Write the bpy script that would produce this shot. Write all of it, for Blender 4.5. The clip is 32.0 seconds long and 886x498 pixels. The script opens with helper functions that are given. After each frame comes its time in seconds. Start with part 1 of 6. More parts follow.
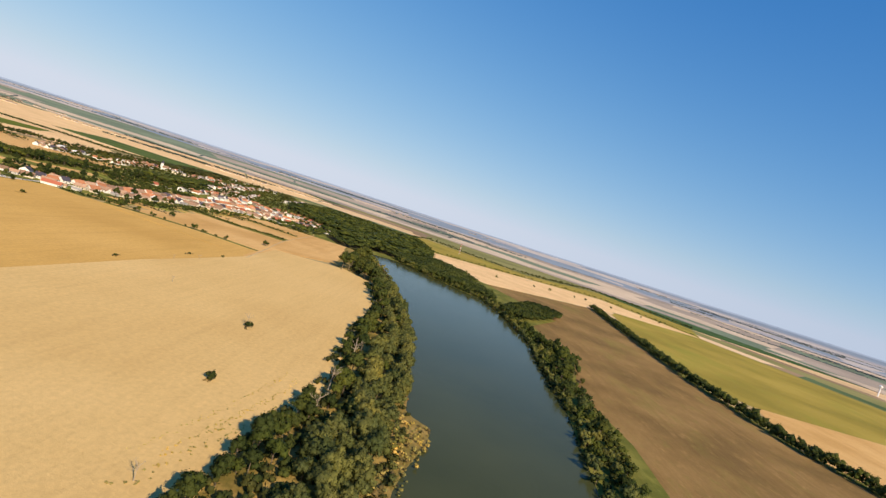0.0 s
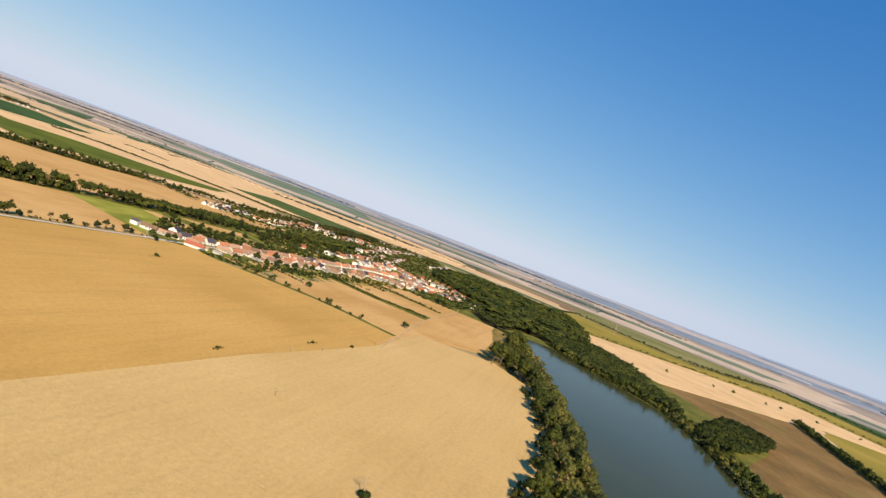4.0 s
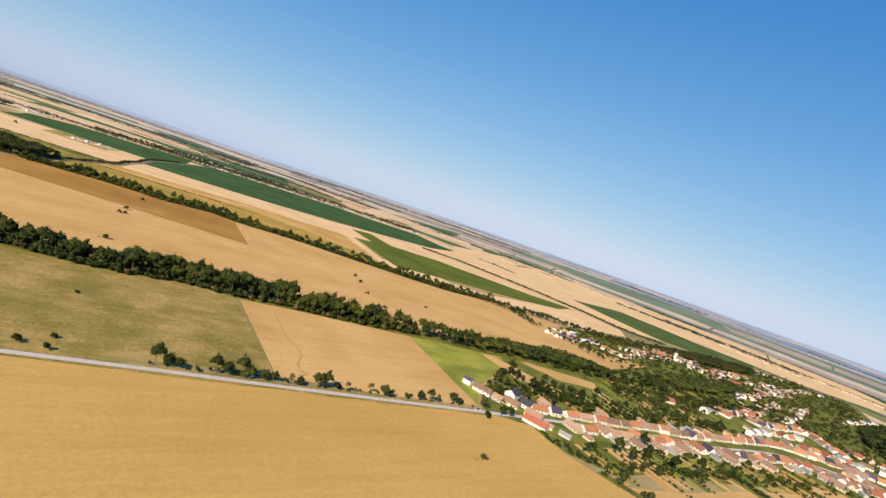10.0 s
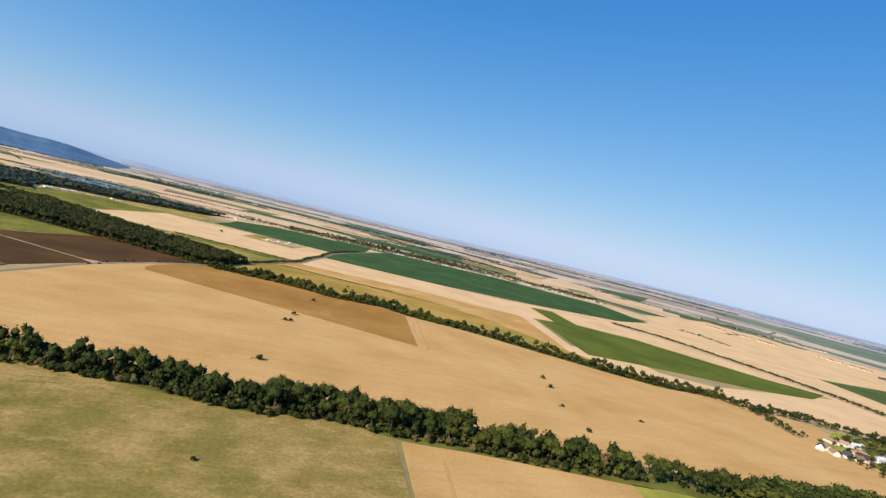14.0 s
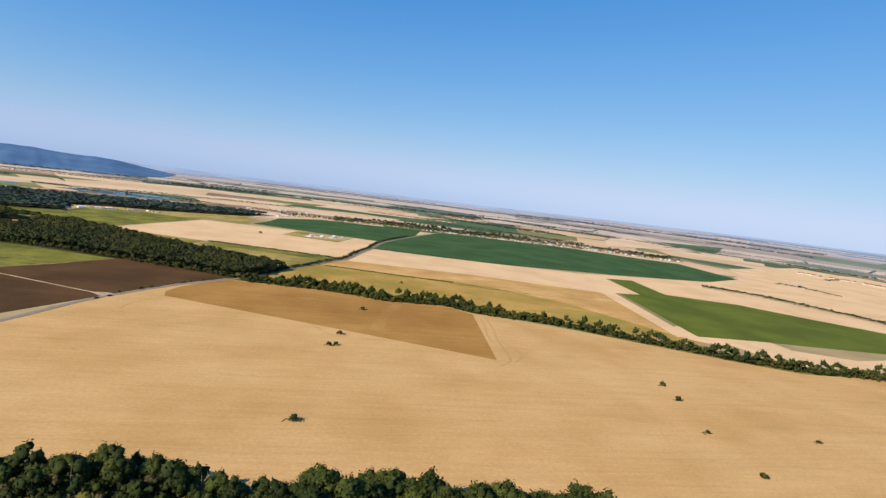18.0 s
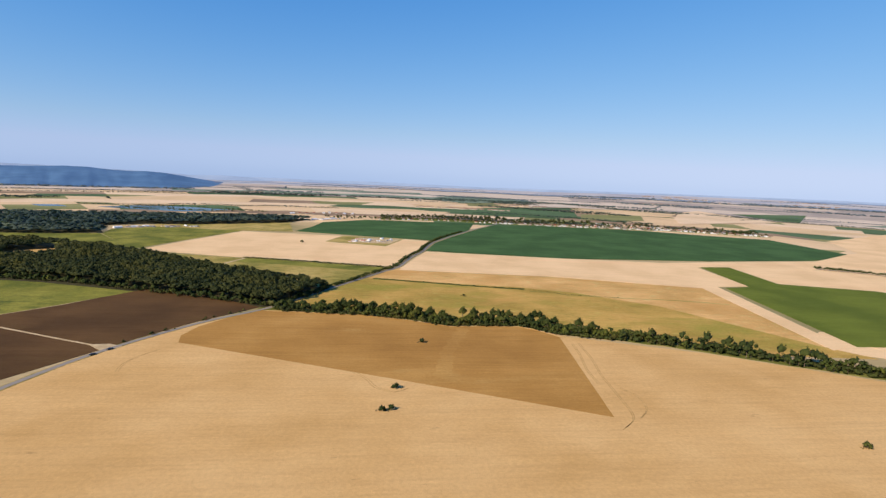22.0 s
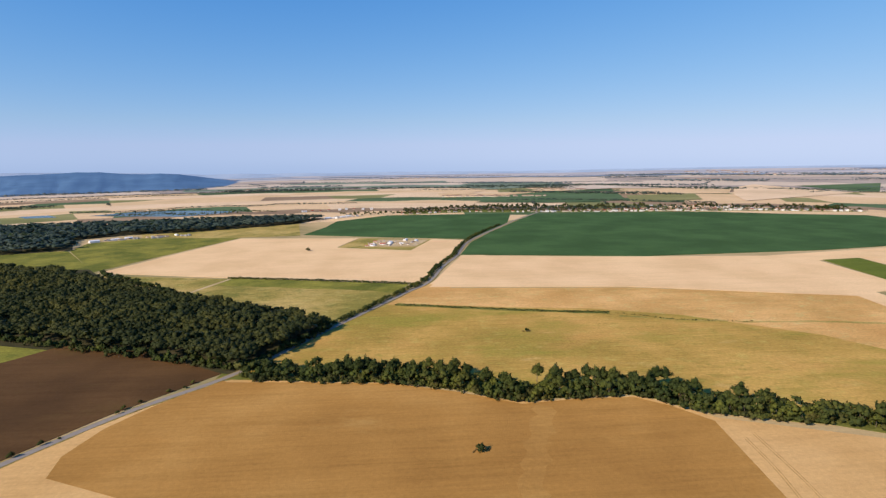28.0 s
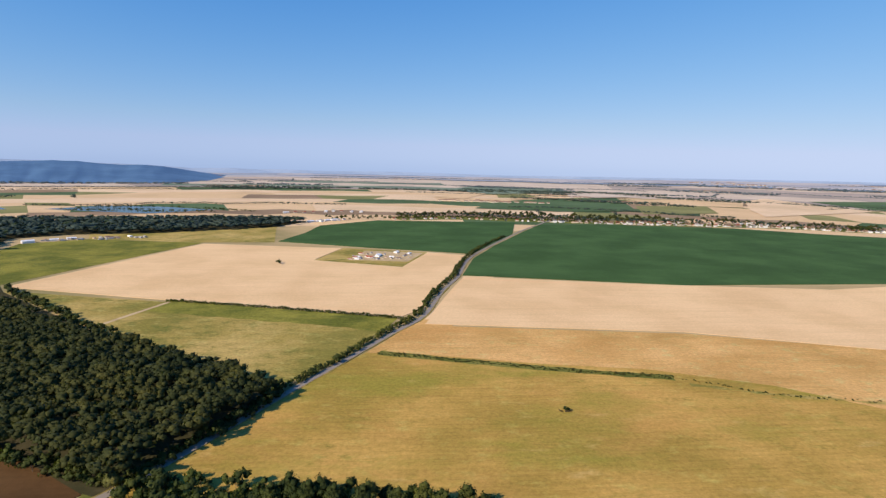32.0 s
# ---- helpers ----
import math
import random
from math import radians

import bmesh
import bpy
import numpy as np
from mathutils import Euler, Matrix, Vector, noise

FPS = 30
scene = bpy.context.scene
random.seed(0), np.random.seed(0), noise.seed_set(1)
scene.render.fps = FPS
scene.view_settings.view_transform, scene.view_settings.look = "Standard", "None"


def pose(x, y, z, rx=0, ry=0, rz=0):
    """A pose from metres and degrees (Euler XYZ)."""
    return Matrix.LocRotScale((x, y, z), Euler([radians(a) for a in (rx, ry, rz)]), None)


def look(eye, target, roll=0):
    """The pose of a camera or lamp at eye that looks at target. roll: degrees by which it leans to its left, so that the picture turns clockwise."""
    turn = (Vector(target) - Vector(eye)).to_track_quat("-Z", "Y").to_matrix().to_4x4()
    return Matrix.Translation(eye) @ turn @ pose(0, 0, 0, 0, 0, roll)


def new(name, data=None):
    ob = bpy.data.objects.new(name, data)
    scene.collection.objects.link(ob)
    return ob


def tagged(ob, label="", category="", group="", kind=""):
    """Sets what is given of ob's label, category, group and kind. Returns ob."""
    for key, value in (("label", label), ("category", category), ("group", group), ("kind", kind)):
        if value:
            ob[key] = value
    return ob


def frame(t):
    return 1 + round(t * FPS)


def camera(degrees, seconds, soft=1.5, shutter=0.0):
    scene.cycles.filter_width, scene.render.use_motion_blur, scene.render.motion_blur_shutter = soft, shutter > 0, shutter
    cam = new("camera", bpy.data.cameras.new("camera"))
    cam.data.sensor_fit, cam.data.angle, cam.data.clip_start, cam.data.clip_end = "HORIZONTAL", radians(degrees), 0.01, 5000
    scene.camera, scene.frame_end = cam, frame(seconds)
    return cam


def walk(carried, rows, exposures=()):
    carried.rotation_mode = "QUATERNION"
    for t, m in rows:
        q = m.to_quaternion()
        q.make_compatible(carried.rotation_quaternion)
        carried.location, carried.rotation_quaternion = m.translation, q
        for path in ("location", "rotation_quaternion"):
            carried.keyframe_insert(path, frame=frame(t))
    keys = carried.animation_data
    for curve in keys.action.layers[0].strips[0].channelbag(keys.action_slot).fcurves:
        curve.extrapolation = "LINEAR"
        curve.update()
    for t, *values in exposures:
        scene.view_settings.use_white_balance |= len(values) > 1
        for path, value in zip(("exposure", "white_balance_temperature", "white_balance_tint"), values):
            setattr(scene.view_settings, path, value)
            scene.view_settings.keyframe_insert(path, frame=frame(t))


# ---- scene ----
# ---- the camera and its flight: seconds, eye, heading, pitch, bank ----
FLIGHT = [
    (0, 0.0, 0.0, 90.0, 0.00, -2.88, 18.13),
    (0.5, 14.0, 3.1, 90.9, 2.13, -3.59, 18.05),
    (1, 27.6, 6.8, 91.6, 4.01, -4.33, 17.73),
    (1.5, 41.3, 10.4, 92.2, 5.83, -4.64, 17.90),
    (2, 54.9, 15.1, 92.6, 7.62, -4.06, 18.34),
    (2.5, 68.5, 20.0, 92.7, 9.51, -3.07, 19.00),
    (4.5, 127.3, 51.5, 98.3, 19.03, -1.29, 21.42),
    (5, 138.3, 60.4, 100.2, 22.15, -1.43, 21.88),
    (5.5, 148.8, 68.8, 101.9, 25.58, -1.74, 22.05),
    (6, 160.1, 77.8, 103.4, 28.89, -2.15, 21.78),
    (6.5, 171.8, 88.2, 104.9, 31.93, -2.44, 21.84),
    (7, 182.8, 98.6, 106.5, 34.96, -2.64, 21.72),
    (7.5, 193.5, 110.2, 108.3, 37.96, -2.96, 21.46),
    (8, 203.3, 122.3, 110.5, 40.99, -3.50, 21.23),
    (8.5, 213.6, 133.8, 112.6, 44.36, -3.91, 20.91),
    (9, 223.0, 146.0, 114.4, 47.80, -4.11, 20.15),
    (9.5, 231.3, 158.5, 117.1, 50.76, -4.22, 19.58),
    (10, 239.1, 171.6, 119.3, 52.64, -3.78, 19.55),
    (10.5, 246.7, 184.9, 121.3, 54.64, -3.47, 19.53),
    (11, 253.9, 198.1, 123.5, 56.53, -2.97, 19.02),
    (11.5, 260.2, 212.6, 125.4, 58.09, -2.08, 17.88),
    (12, 265.6, 226.4, 125.9, 61.13, -1.05, 17.02),
    (12.5, 270.2, 240.8, 126.7, 64.60, -0.97, 16.34),
    (13, 274.8, 255.4, 127.9, 67.72, -1.24, 16.27),
    (13.5, 278.8, 270.6, 130.0, 70.66, -1.86, 15.85),
    (14, 282.3, 285.8, 131.8, 72.39, -2.31, 14.12),
    (14.5, 285.4, 301.8, 133.2, 73.21, -2.84, 12.70),
    (16.5, 292.9, 365.4, 134.8, 71.16, -4.63, 11.34),
    (17, 296.7, 378.7, 135.9, 72.31, -5.22, 10.80),
    (17.5, 298.5, 393.6, 136.8, 74.78, -5.88, 9.01),
    (18, 298.8, 409.8, 137.5, 77.06, -6.29, 7.35),
    (18.5, 299.9, 425.5, 138.0, 79.01, -6.47, 6.33),
    (19, 301.0, 440.9, 138.4, 80.62, -6.43, 5.60),
    (19.5, 301.6, 456.9, 139.1, 81.82, -6.25, 4.64),
    (20, 301.6, 472.9, 140.7, 82.75, -6.14, 2.66),
    (20.5, 302.1, 489.0, 141.7, 83.45, -6.49, 1.33),
    (21, 302.6, 505.8, 141.9, 83.59, -7.13, 0.61),
    (21.5, 303.3, 521.9, 142.3, 83.07, -7.69, 0.89),
    (22, 303.8, 537.0, 142.9, 82.20, -8.11, 2.71),
    (22.5, 304.5, 552.4, 143.1, 81.83, -8.31, 3.80),
    (23, 305.4, 568.9, 142.7, 82.94, -8.35, 2.93),
    (23.5, 306.3, 585.4, 142.8, 84.93, -8.59, 1.08),
    (24, 307.0, 601.7, 142.7, 86.46, -8.81, -0.42),
    (24.5, 307.6, 618.2, 142.2, 87.12, -9.32, -0.45),
    (25, 307.8, 634.9, 141.7, 86.55, -10.05, 0.07),
    (25.5, 308.3, 651.2, 141.7, 85.59, -10.37, 0.83),
    (26, 308.6, 667.0, 141.6, 85.14, -10.21, 0.70),
    (26.5, 307.7, 682.3, 142.7, 85.10, -9.87, -0.15),
    (28.5, 312.1, 756.1, 136.5, 84.95, -9.56, -0.58),
    (29, 310.9, 771.9, 137.1, 84.63, -10.47, -0.58),
    (29.5, 309.1, 788.1, 137.7, 84.17, -11.42, -0.50),
    (30, 308.7, 804.6, 137.7, 83.66, -11.90, 0.41),
    (30.5, 309.7, 821.5, 137.4, 83.33, -11.56, 1.21),
    (31, 311.6, 839.0, 136.9, 83.39, -10.59, 1.45),
    (31.5, 313.6, 857.0, 136.2, 83.78, -9.87, 1.39),
    (32, 315.5, 875.1, 134.9, 84.18, -9.36, 1.60),
]


def flown(x, y, z, heading, pitch, bank):
    h, p = radians(heading), radians(pitch)
    eye = Vector((x, y, z))
    ahead = Vector((math.cos(h) * math.cos(p), math.sin(h) * math.cos(p), math.sin(p)))
    return look(eye, eye + 100 * ahead, bank)


cam = camera(79.38, 32.0, soft=1.35)
walk(cam, [(t, flown(*row)) for t, *row in FLIGHT], exposures=[(0, 0.31, 7550, 15), (8, 0.29, 7450, 15), (12.5, 0.28, 6600, 11), (20, 0.26, 6450, 15), (32, 0.23, 6450, 17)])

# ---- sky and sun ----
SUN_AZ, SUN_EL = radians(-148), radians(32.5)
world = bpy.data.worlds.new("sky")
scene.world = world
world.use_nodes = True
sky = world.node_tree.nodes.new("ShaderNodeTexSky")
sky.sky_type, sky.sun_disc = "NISHITA", False
sky.sun_elevation, sky.sun_rotation = SUN_EL, radians(90) - SUN_AZ
sky.altitude, sky.air_density, sky.dust_density, sky.ozone_density = 300, 1.0, 0.1, 5.0
wt, wlk = world.node_tree.nodes, world.node_tree.links


def sum_node(operation, a, c):
    n = wt.new("ShaderNodeMath")
    n.operation = operation
    for v, s in ((a, n.inputs[0]), (c, n.inputs[1])):
        if isinstance(v, (int, float)):
            s.default_value = v
        else:
            wlk.new(v, s)
    return n.outputs[0]


# the summer haze keeps the low sky a pale blue and evens its brightness
split, joined = wt.new("ShaderNodeSeparateColor"), wt.new("ShaderNodeCombineColor")
wlk.new(sky.outputs[0], split.inputs[0])
red, green, blue = split.outputs[0], split.outputs[1], split.outputs[2]
blue = sum_node("MAXIMUM", blue, sum_node("MULTIPLY", green, 1.16))
red = sum_node("MINIMUM", red, sum_node("MULTIPLY", green, 0.84))
for n, (v, gain, most) in enumerate(((red, 1.08, 6.5), (green, 1.4, 6.5), (blue, 2.3, 6.8))):
    v = sum_node("MULTIPLY", v, gain)
    wlk.new(sum_node("DIVIDE", v, sum_node("ADD", 1.0, sum_node("DIVIDE", v, most))), joined.inputs[n])
deep = wt.new("ShaderNodeHueSaturation")
deep.inputs["Saturation"].default_value = 1.2
wlk.new(joined.outputs[0], deep.inputs["Color"])
wlk.new(deep.outputs[0], wt["Background"].inputs[0])
wt["Background"].inputs[1].default_value = 0.14
lamp = bpy.data.lights.new("sun", "SUN")
lamp.energy, lamp.angle, lamp.color = 5.0, radians(0.55), (1.0, 0.89, 0.70)
sun = new("sun", lamp)
toward = Vector((math.cos(SUN_AZ) * math.cos(SUN_EL), math.sin(SUN_AZ) * math.cos(SUN_EL), math.sin(SUN_EL)))
sun.matrix_world = look(toward * 2000 + Vector((300, 500, 0)), (300, 500, 0))


# ---- materials ----
def node_material(name, rough=0.9, spec=0.25):
    m = bpy.data.materials.new(name)
    m.use_nodes = True
    b = m.node_tree.nodes["Principled BSDF"]
    b.inputs["Roughness"].default_value = rough
    b.inputs["Specular IOR Level"].default_value = spec
    return m, m.node_tree.nodes, m.node_tree.links, b


def ramp(nodes, stops):
    r = nodes.new("ShaderNodeValToRGB")
    while len(r.color_ramp.elements) < len(stops):
        r.color_ramp.elements.new(0.5)
    for e, (at, c) in zip(r.color_ramp.elements, stops):
        e.position, e.color = at, (*c, 1)
    return r


def mapped(nodes, links, angle=0.0, stretch=(1, 1, 1)):
    geo = nodes.new("ShaderNodeNewGeometry")
    mp = nodes.new("ShaderNodeMapping")
    mp.inputs["Rotation"].default_value = (0, 0, radians(angle))
    mp.inputs["Scale"].default_value = stretch
    links.new(geo.outputs["Position"], mp.inputs["Vector"])
    return mp.outputs[0]


def noise_tex(nodes, links, vector, scale, detail=4.0, rough=0.6):
    n = nodes.new("ShaderNodeTexNoise")
    n.inputs["Scale"].default_value, n.inputs["Detail"].default_value = scale, detail
    n.inputs["Roughness"].default_value = rough
    links.new(vector, n.inputs["Vector"])
    return n.outputs["Fac"]


def mixed(nodes, links, fac, a, b, blend="MIX"):
    m = nodes.new("ShaderNodeMix")
    m.data_type, m.blend_type = "RGBA", blend
    for v, s in ((fac, m.inputs[0]), (a, m.inputs[6]), (b, m.inputs[7])):
        if isinstance(v, (int, float)):
            s.default_value = v
        elif isinstance(v, tuple):
            s.default_value = (*v, 1)
        else:
            links.new(v, s)
    return m.outputs[2]


def bumped(nodes, links, b, height, strength, distance):
    bump = nodes.new("ShaderNodeBump")
    bump.inputs["Strength"].default_value, bump.inputs["Distance"].default_value = strength, distance
    links.new(height, bump.inputs["Height"])
    links.new(bump.outputs[0], b.inputs["Normal"])


def crop(name, light, mid, dark, angle=0.0, patch=0.012, streak=0.12, spread=0.12, mottle=0.0, weeds=None, straw=0.25, rowmix=0.8, tufts=0.0, blotch=(), specks=0.0):
    """A field: wide patches, streaks along the rows, and fine grain."""
    m, n, l, b = node_material(name, 0.95, 0.08)
    flat = mapped(n, l)
    rows = mapped(n, l, -angle, (0.06, 1, 1))
    wide = ramp(n, [(0.5 - spread, dark), (0.5, mid), (0.5 + spread, light)])
    l.new(noise_tex(n, l, flat, patch, 5, 0.55), wide.inputs[0])
    lines = ramp(n, [(0.3, (0.86, 0.84, 0.8)), (0.5, (1, 1, 1)), (0.7, (1.06, 1.05, 1.04))])
    l.new(noise_tex(n, l, rows, streak, 5, 0.65), lines.inputs[0])
    colour = mixed(n, l, rowmix, wide.outputs[0], lines.outputs[0], "MULTIPLY")
    fibre = ramp(n, [(0.34, (0.62, 0.6, 0.55)), (0.5, (1, 1, 1)), (0.66, (1.3, 1.28, 1.25))])
    l.new(noise_tex(n, l, mapped(n, l, -angle, (0.05, 1, 1)), 0.42, 6, 0.75), fibre.inputs[0])
    colour = mixed(n, l, straw, colour, mixed(n, l, 1.0, colour, fibre.outputs[0], "MULTIPLY"))
    if weeds:
        spot = mapped(n, l, -angle, (0.6, 1, 1))
        w = ramp(n, [(0.56 - mottle * 0.1, (0, 0, 0)), (0.70 - mottle * 0.1, (1, 1, 1))])
        l.new(noise_tex(n, l, spot, 0.085, 10, 0.78), w.inputs[0])
        w2 = ramp(n, [(0.42, (0.35, 0.35, 0.35)), (0.62, (1, 1, 1))])
        l.new(noise_tex(n, l, spot, 0.013, 4, 0.6), w2.inputs[0])
        dry = ramp(n, [(0.54, (0, 0, 0)), (0.68, (0.5, 0.5, 0.5))])
        l.new(noise_tex(n, l, spot, 0.11, 7, 0.7), dry.inputs[0])
        colour = mixed(n, l, mixed(n, l, 1.0, w.outputs[0], w2.outputs[0], "MULTIPLY"), colour, weeds)
        colour = mixed(n, l, dry.outputs[0], colour, tuple(min(0.5, v * 1.3) for v in light))
    for hue, scale, low, high in blotch:
        patchy = ramp(n, [(low, (0, 0, 0)), (high, (0.8, 0.8, 0.8))])
        l.new(noise_tex(n, l, mapped(n, l, -angle, (0.45, 1, 1)), scale, 6, 0.7), patchy.inputs[0])
        colour = mixed(n, l, patchy.outputs[0], colour, hue)
    if specks:
        tuft = ramp(n, [(0.66, (1, 1, 1)), (0.74, (1 - specks, 1 - specks, 1 - specks))])
        l.new(noise_tex(n, l, mapped(n, l, -angle, (0.3, 1, 1)), 0.16, 4, 0.75), tuft.inputs[0])
        colour = mixed(n, l, 1.0, colour, tuft.outputs[0], "MULTIPLY")
    fine = ramp(n, [(0.3, (0.78 - tufts, 0.77 - tufts * 0.9, 0.74 - tufts)), (0.7, (1.14 + tufts, 1.14 + tufts, 1.14 + tufts))])
    grain = noise_tex(n, l, flat, 0.45, 8, 0.78)
    l.new(grain, fine.inputs[0])
    l.new(mixed(n, l, 0.7, colour, fine.outputs[0], "MULTIPLY"), b.inputs["Base Color"])
    bumped(n, l, b, grain, 0.5, 0.4)
    return m


WHEAT = ((0.64, 0.395, 0.16), (0.6, 0.36, 0.138), (0.535, 0.312, 0.11))
wheat_a = crop("ripe_wheat", (0.605, 0.37, 0.118), (0.565, 0.34, 0.102), (0.51, 0.3, 0.086), angle=-7, patch=0.006, spread=0.17, straw=0.1, rowmix=0.5, specks=0.18)
standing_a = crop("standing_wheat", (0.655, 0.45, 0.195), (0.62, 0.42, 0.175), (0.57, 0.375, 0.15), angle=-5, patch=0.007, spread=0.17, straw=0.08, rowmix=0.4, specks=0.12)
wheat_c = crop("pale_wheat", *WHEAT, angle=80, straw=0.12, rowmix=0.5)
wheat_d = crop("wheat_stubble", *WHEAT, angle=-20, straw=0.15, rowmix=0.55, spread=0.15, specks=0.3)
wheat_far = crop("straw_field", (0.78, 0.53, 0.28), (0.745, 0.5, 0.26), (0.69, 0.455, 0.23), angle=-5, straw=0.1, rowmix=0.4)
brown_e = crop("turned_stubble", (0.445, 0.24, 0.066), (0.39, 0.2, 0.05), (0.33, 0.165, 0.04), angle=-24, spread=0.15, specks=0.12, blotch=(((0.47, 0.28, 0.085), 0.02, 0.58, 0.75),))
wheat_b = crop("thin_turned_stubble", (0.475, 0.268, 0.077), (0.42, 0.225, 0.06), (0.36, 0.185, 0.047), angle=75, spread=0.15)
plough = crop("ploughed_soil", (0.115, 0.06, 0.022), (0.096, 0.05, 0.0185), (0.077, 0.04, 0.015), angle=55, blotch=(((0.11, 0.07, 0.021), 0.03, 0.55, 0.8),))
fallow = crop("bare_fallow", (0.29, 0.18, 0.07), (0.23, 0.14, 0.052), (0.165, 0.103, 0.038), angle=4, spread=0.16, rowmix=0.9, blotch=(((0.21, 0.18, 0.045), 0.012, 0.55, 0.75), ((0.34, 0.225, 0.1), 0.03, 0.62, 0.8)), mottle=0.3, weeds=(0.21, 0.165, 0.045))
meadow_b = crop("grazed_meadow", (0.41, 0.275, 0.1), (0.32, 0.225, 0.07), (0.24, 0.18, 0.05), angle=-8, patch=0.03, spread=0.1, mottle=0.8, weeds=(0.165, 0.148, 0.026), straw=0.2, tufts=0.35, rowmix=0.4, blotch=(((0.215, 0.182, 0.032), 0.022, 0.5, 0.72), ((0.47, 0.33, 0.14), 0.05, 0.62, 0.78)))
meadow_i = crop("dry_meadow", (0.52, 0.315, 0.082), (0.43, 0.265, 0.062), (0.33, 0.218, 0.045), angle=-14, mottle=0.35, weeds=(0.22, 0.185, 0.033), straw=0.35, tufts=0.2, rowmix=0.85, streak=0.3, blotch=(((0.5, 0.275, 0.075), 0.016, 0.52, 0.66), ((0.27, 0.23, 0.036), 0.013, 0.48, 0.62), ((0.58, 0.39, 0.135), 0.05, 0.6, 0.75)))
tan = crop("thin_stubble", (0.68, 0.4, 0.15), (0.59, 0.34, 0.115), (0.48, 0.275, 0.085), angle=-14, mottle=0.2, weeds=(0.4, 0.265, 0.07), straw=0.25, tufts=0.2, rowmix=0.6, blotch=(((0.5, 0.258, 0.075), 0.012, 0.48, 0.66), ((0.34, 0.255, 0.05), 0.045, 0.62, 0.76)))
green_k = crop("green_maize", (0.06, 0.118, 0.036), (0.049, 0.1, 0.029), (0.04, 0.083, 0.023), angle=-5, straw=0.15, rowmix=0.6, specks=0.1)
green_l = crop("green_crop", (0.132, 0.158, 0.02), (0.112, 0.138, 0.017), (0.09, 0.116, 0.014), angle=-20, rowmix=0.6, specks=0.1)
green_m = crop("green_beet", (0.1, 0.14, 0.034), (0.083, 0.12, 0.028), (0.068, 0.1, 0.023), angle=-10, rowmix=0.6)
grass = crop("grass_verge", (0.20, 0.19, 0.045), (0.155, 0.155, 0.033), (0.11, 0.12, 0.024), angle=40, patch=0.03, mottle=0.5, weeds=(0.075, 0.09, 0.018))
reeds = crop("reedy_bank", (0.36, 0.25, 0.085), (0.27, 0.19, 0.06), (0.17, 0.135, 0.036), angle=20, patch=0.06, mottle=0.5, weeds=(0.075, 0.085, 0.018))
garden = crop("garden_ground", (0.22, 0.21, 0.045), (0.16, 0.165, 0.034), (0.1, 0.115, 0.024), angle=-60, patch=0.05, streak=0.25, mottle=0.5, weeds=(0.085, 0.11, 0.02))
bright_grass = crop("mown_grass", (0.37, 0.35, 0.066), (0.29, 0.295, 0.05), (0.2, 0.22, 0.036), angle=-30, patch=0.03)
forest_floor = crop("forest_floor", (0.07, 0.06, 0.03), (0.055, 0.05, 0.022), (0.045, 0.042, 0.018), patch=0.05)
yellow_g = crop("yellowing_crop", (0.38, 0.285, 0.06), (0.315, 0.24, 0.046), (0.25, 0.2, 0.036), angle=-5, patch=0.006, spread=0.15, rowmix=0.35, straw=0.1, blotch=(((0.26, 0.25, 0.04), 0.008, 0.5, 0.7),))
pasture = crop("green_pasture", (0.25, 0.225, 0.04), (0.19, 0.18, 0.03), (0.12, 0.128, 0.02), angle=-14, patch=0.02, mottle=0.8, weeds=(0.085, 0.10, 0.02), straw=0.4, tufts=0.35)
scrub_n = crop("weedy_field", (0.48, 0.335, 0.11), (0.36, 0.262, 0.07), (0.23, 0.19, 0.042), angle=-14, mottle=0.7, weeds=(0.12, 0.135, 0.027), straw=0.25, tufts=0.35, rowmix=0.45)
soil_path = crop("dusty_track", (0.56, 0.42, 0.24), (0.5, 0.365, 0.2), (0.43, 0.31, 0.165), patch=0.1)
ground_mat = crop("open_country", (0.50, 0.36, 0.18), (0.42, 0.31, 0.15), (0.28, 0.23, 0.10), patch=0.003, spread=0.1)


def plain(name, colour, rough=0.85, spec=0.3, vary=0.12, scale=0.6, random_amount=0.0):
    m, n, l, b = node_material(name, rough, spec)
    r = ramp(n, [(0.3, tuple(c * (1 - vary) for c in colour)), (0.7, tuple(c * (1 + vary) for c in colour))])
    grain = noise_tex(n, l, mapped(n, l), scale, 5, 0.65)
    l.new(grain, r.inputs[0])
    out = r.outputs[0]
    if random_amount:
        info = n.new("ShaderNodeObjectInfo")
        k = 1 - random_amount
        r2 = ramp(n, [(0.0, (k, k, k)), (1.0, (1 + random_amount, 1 + random_amount, 1 + random_amount))])
        l.new(info.outputs["Random"], r2.inputs[0])
        out = mixed(n, l, 1.0, out, r2.outputs[0], "MULTIPLY")
    l.new(out, b.inputs["Base Color"])
    return m


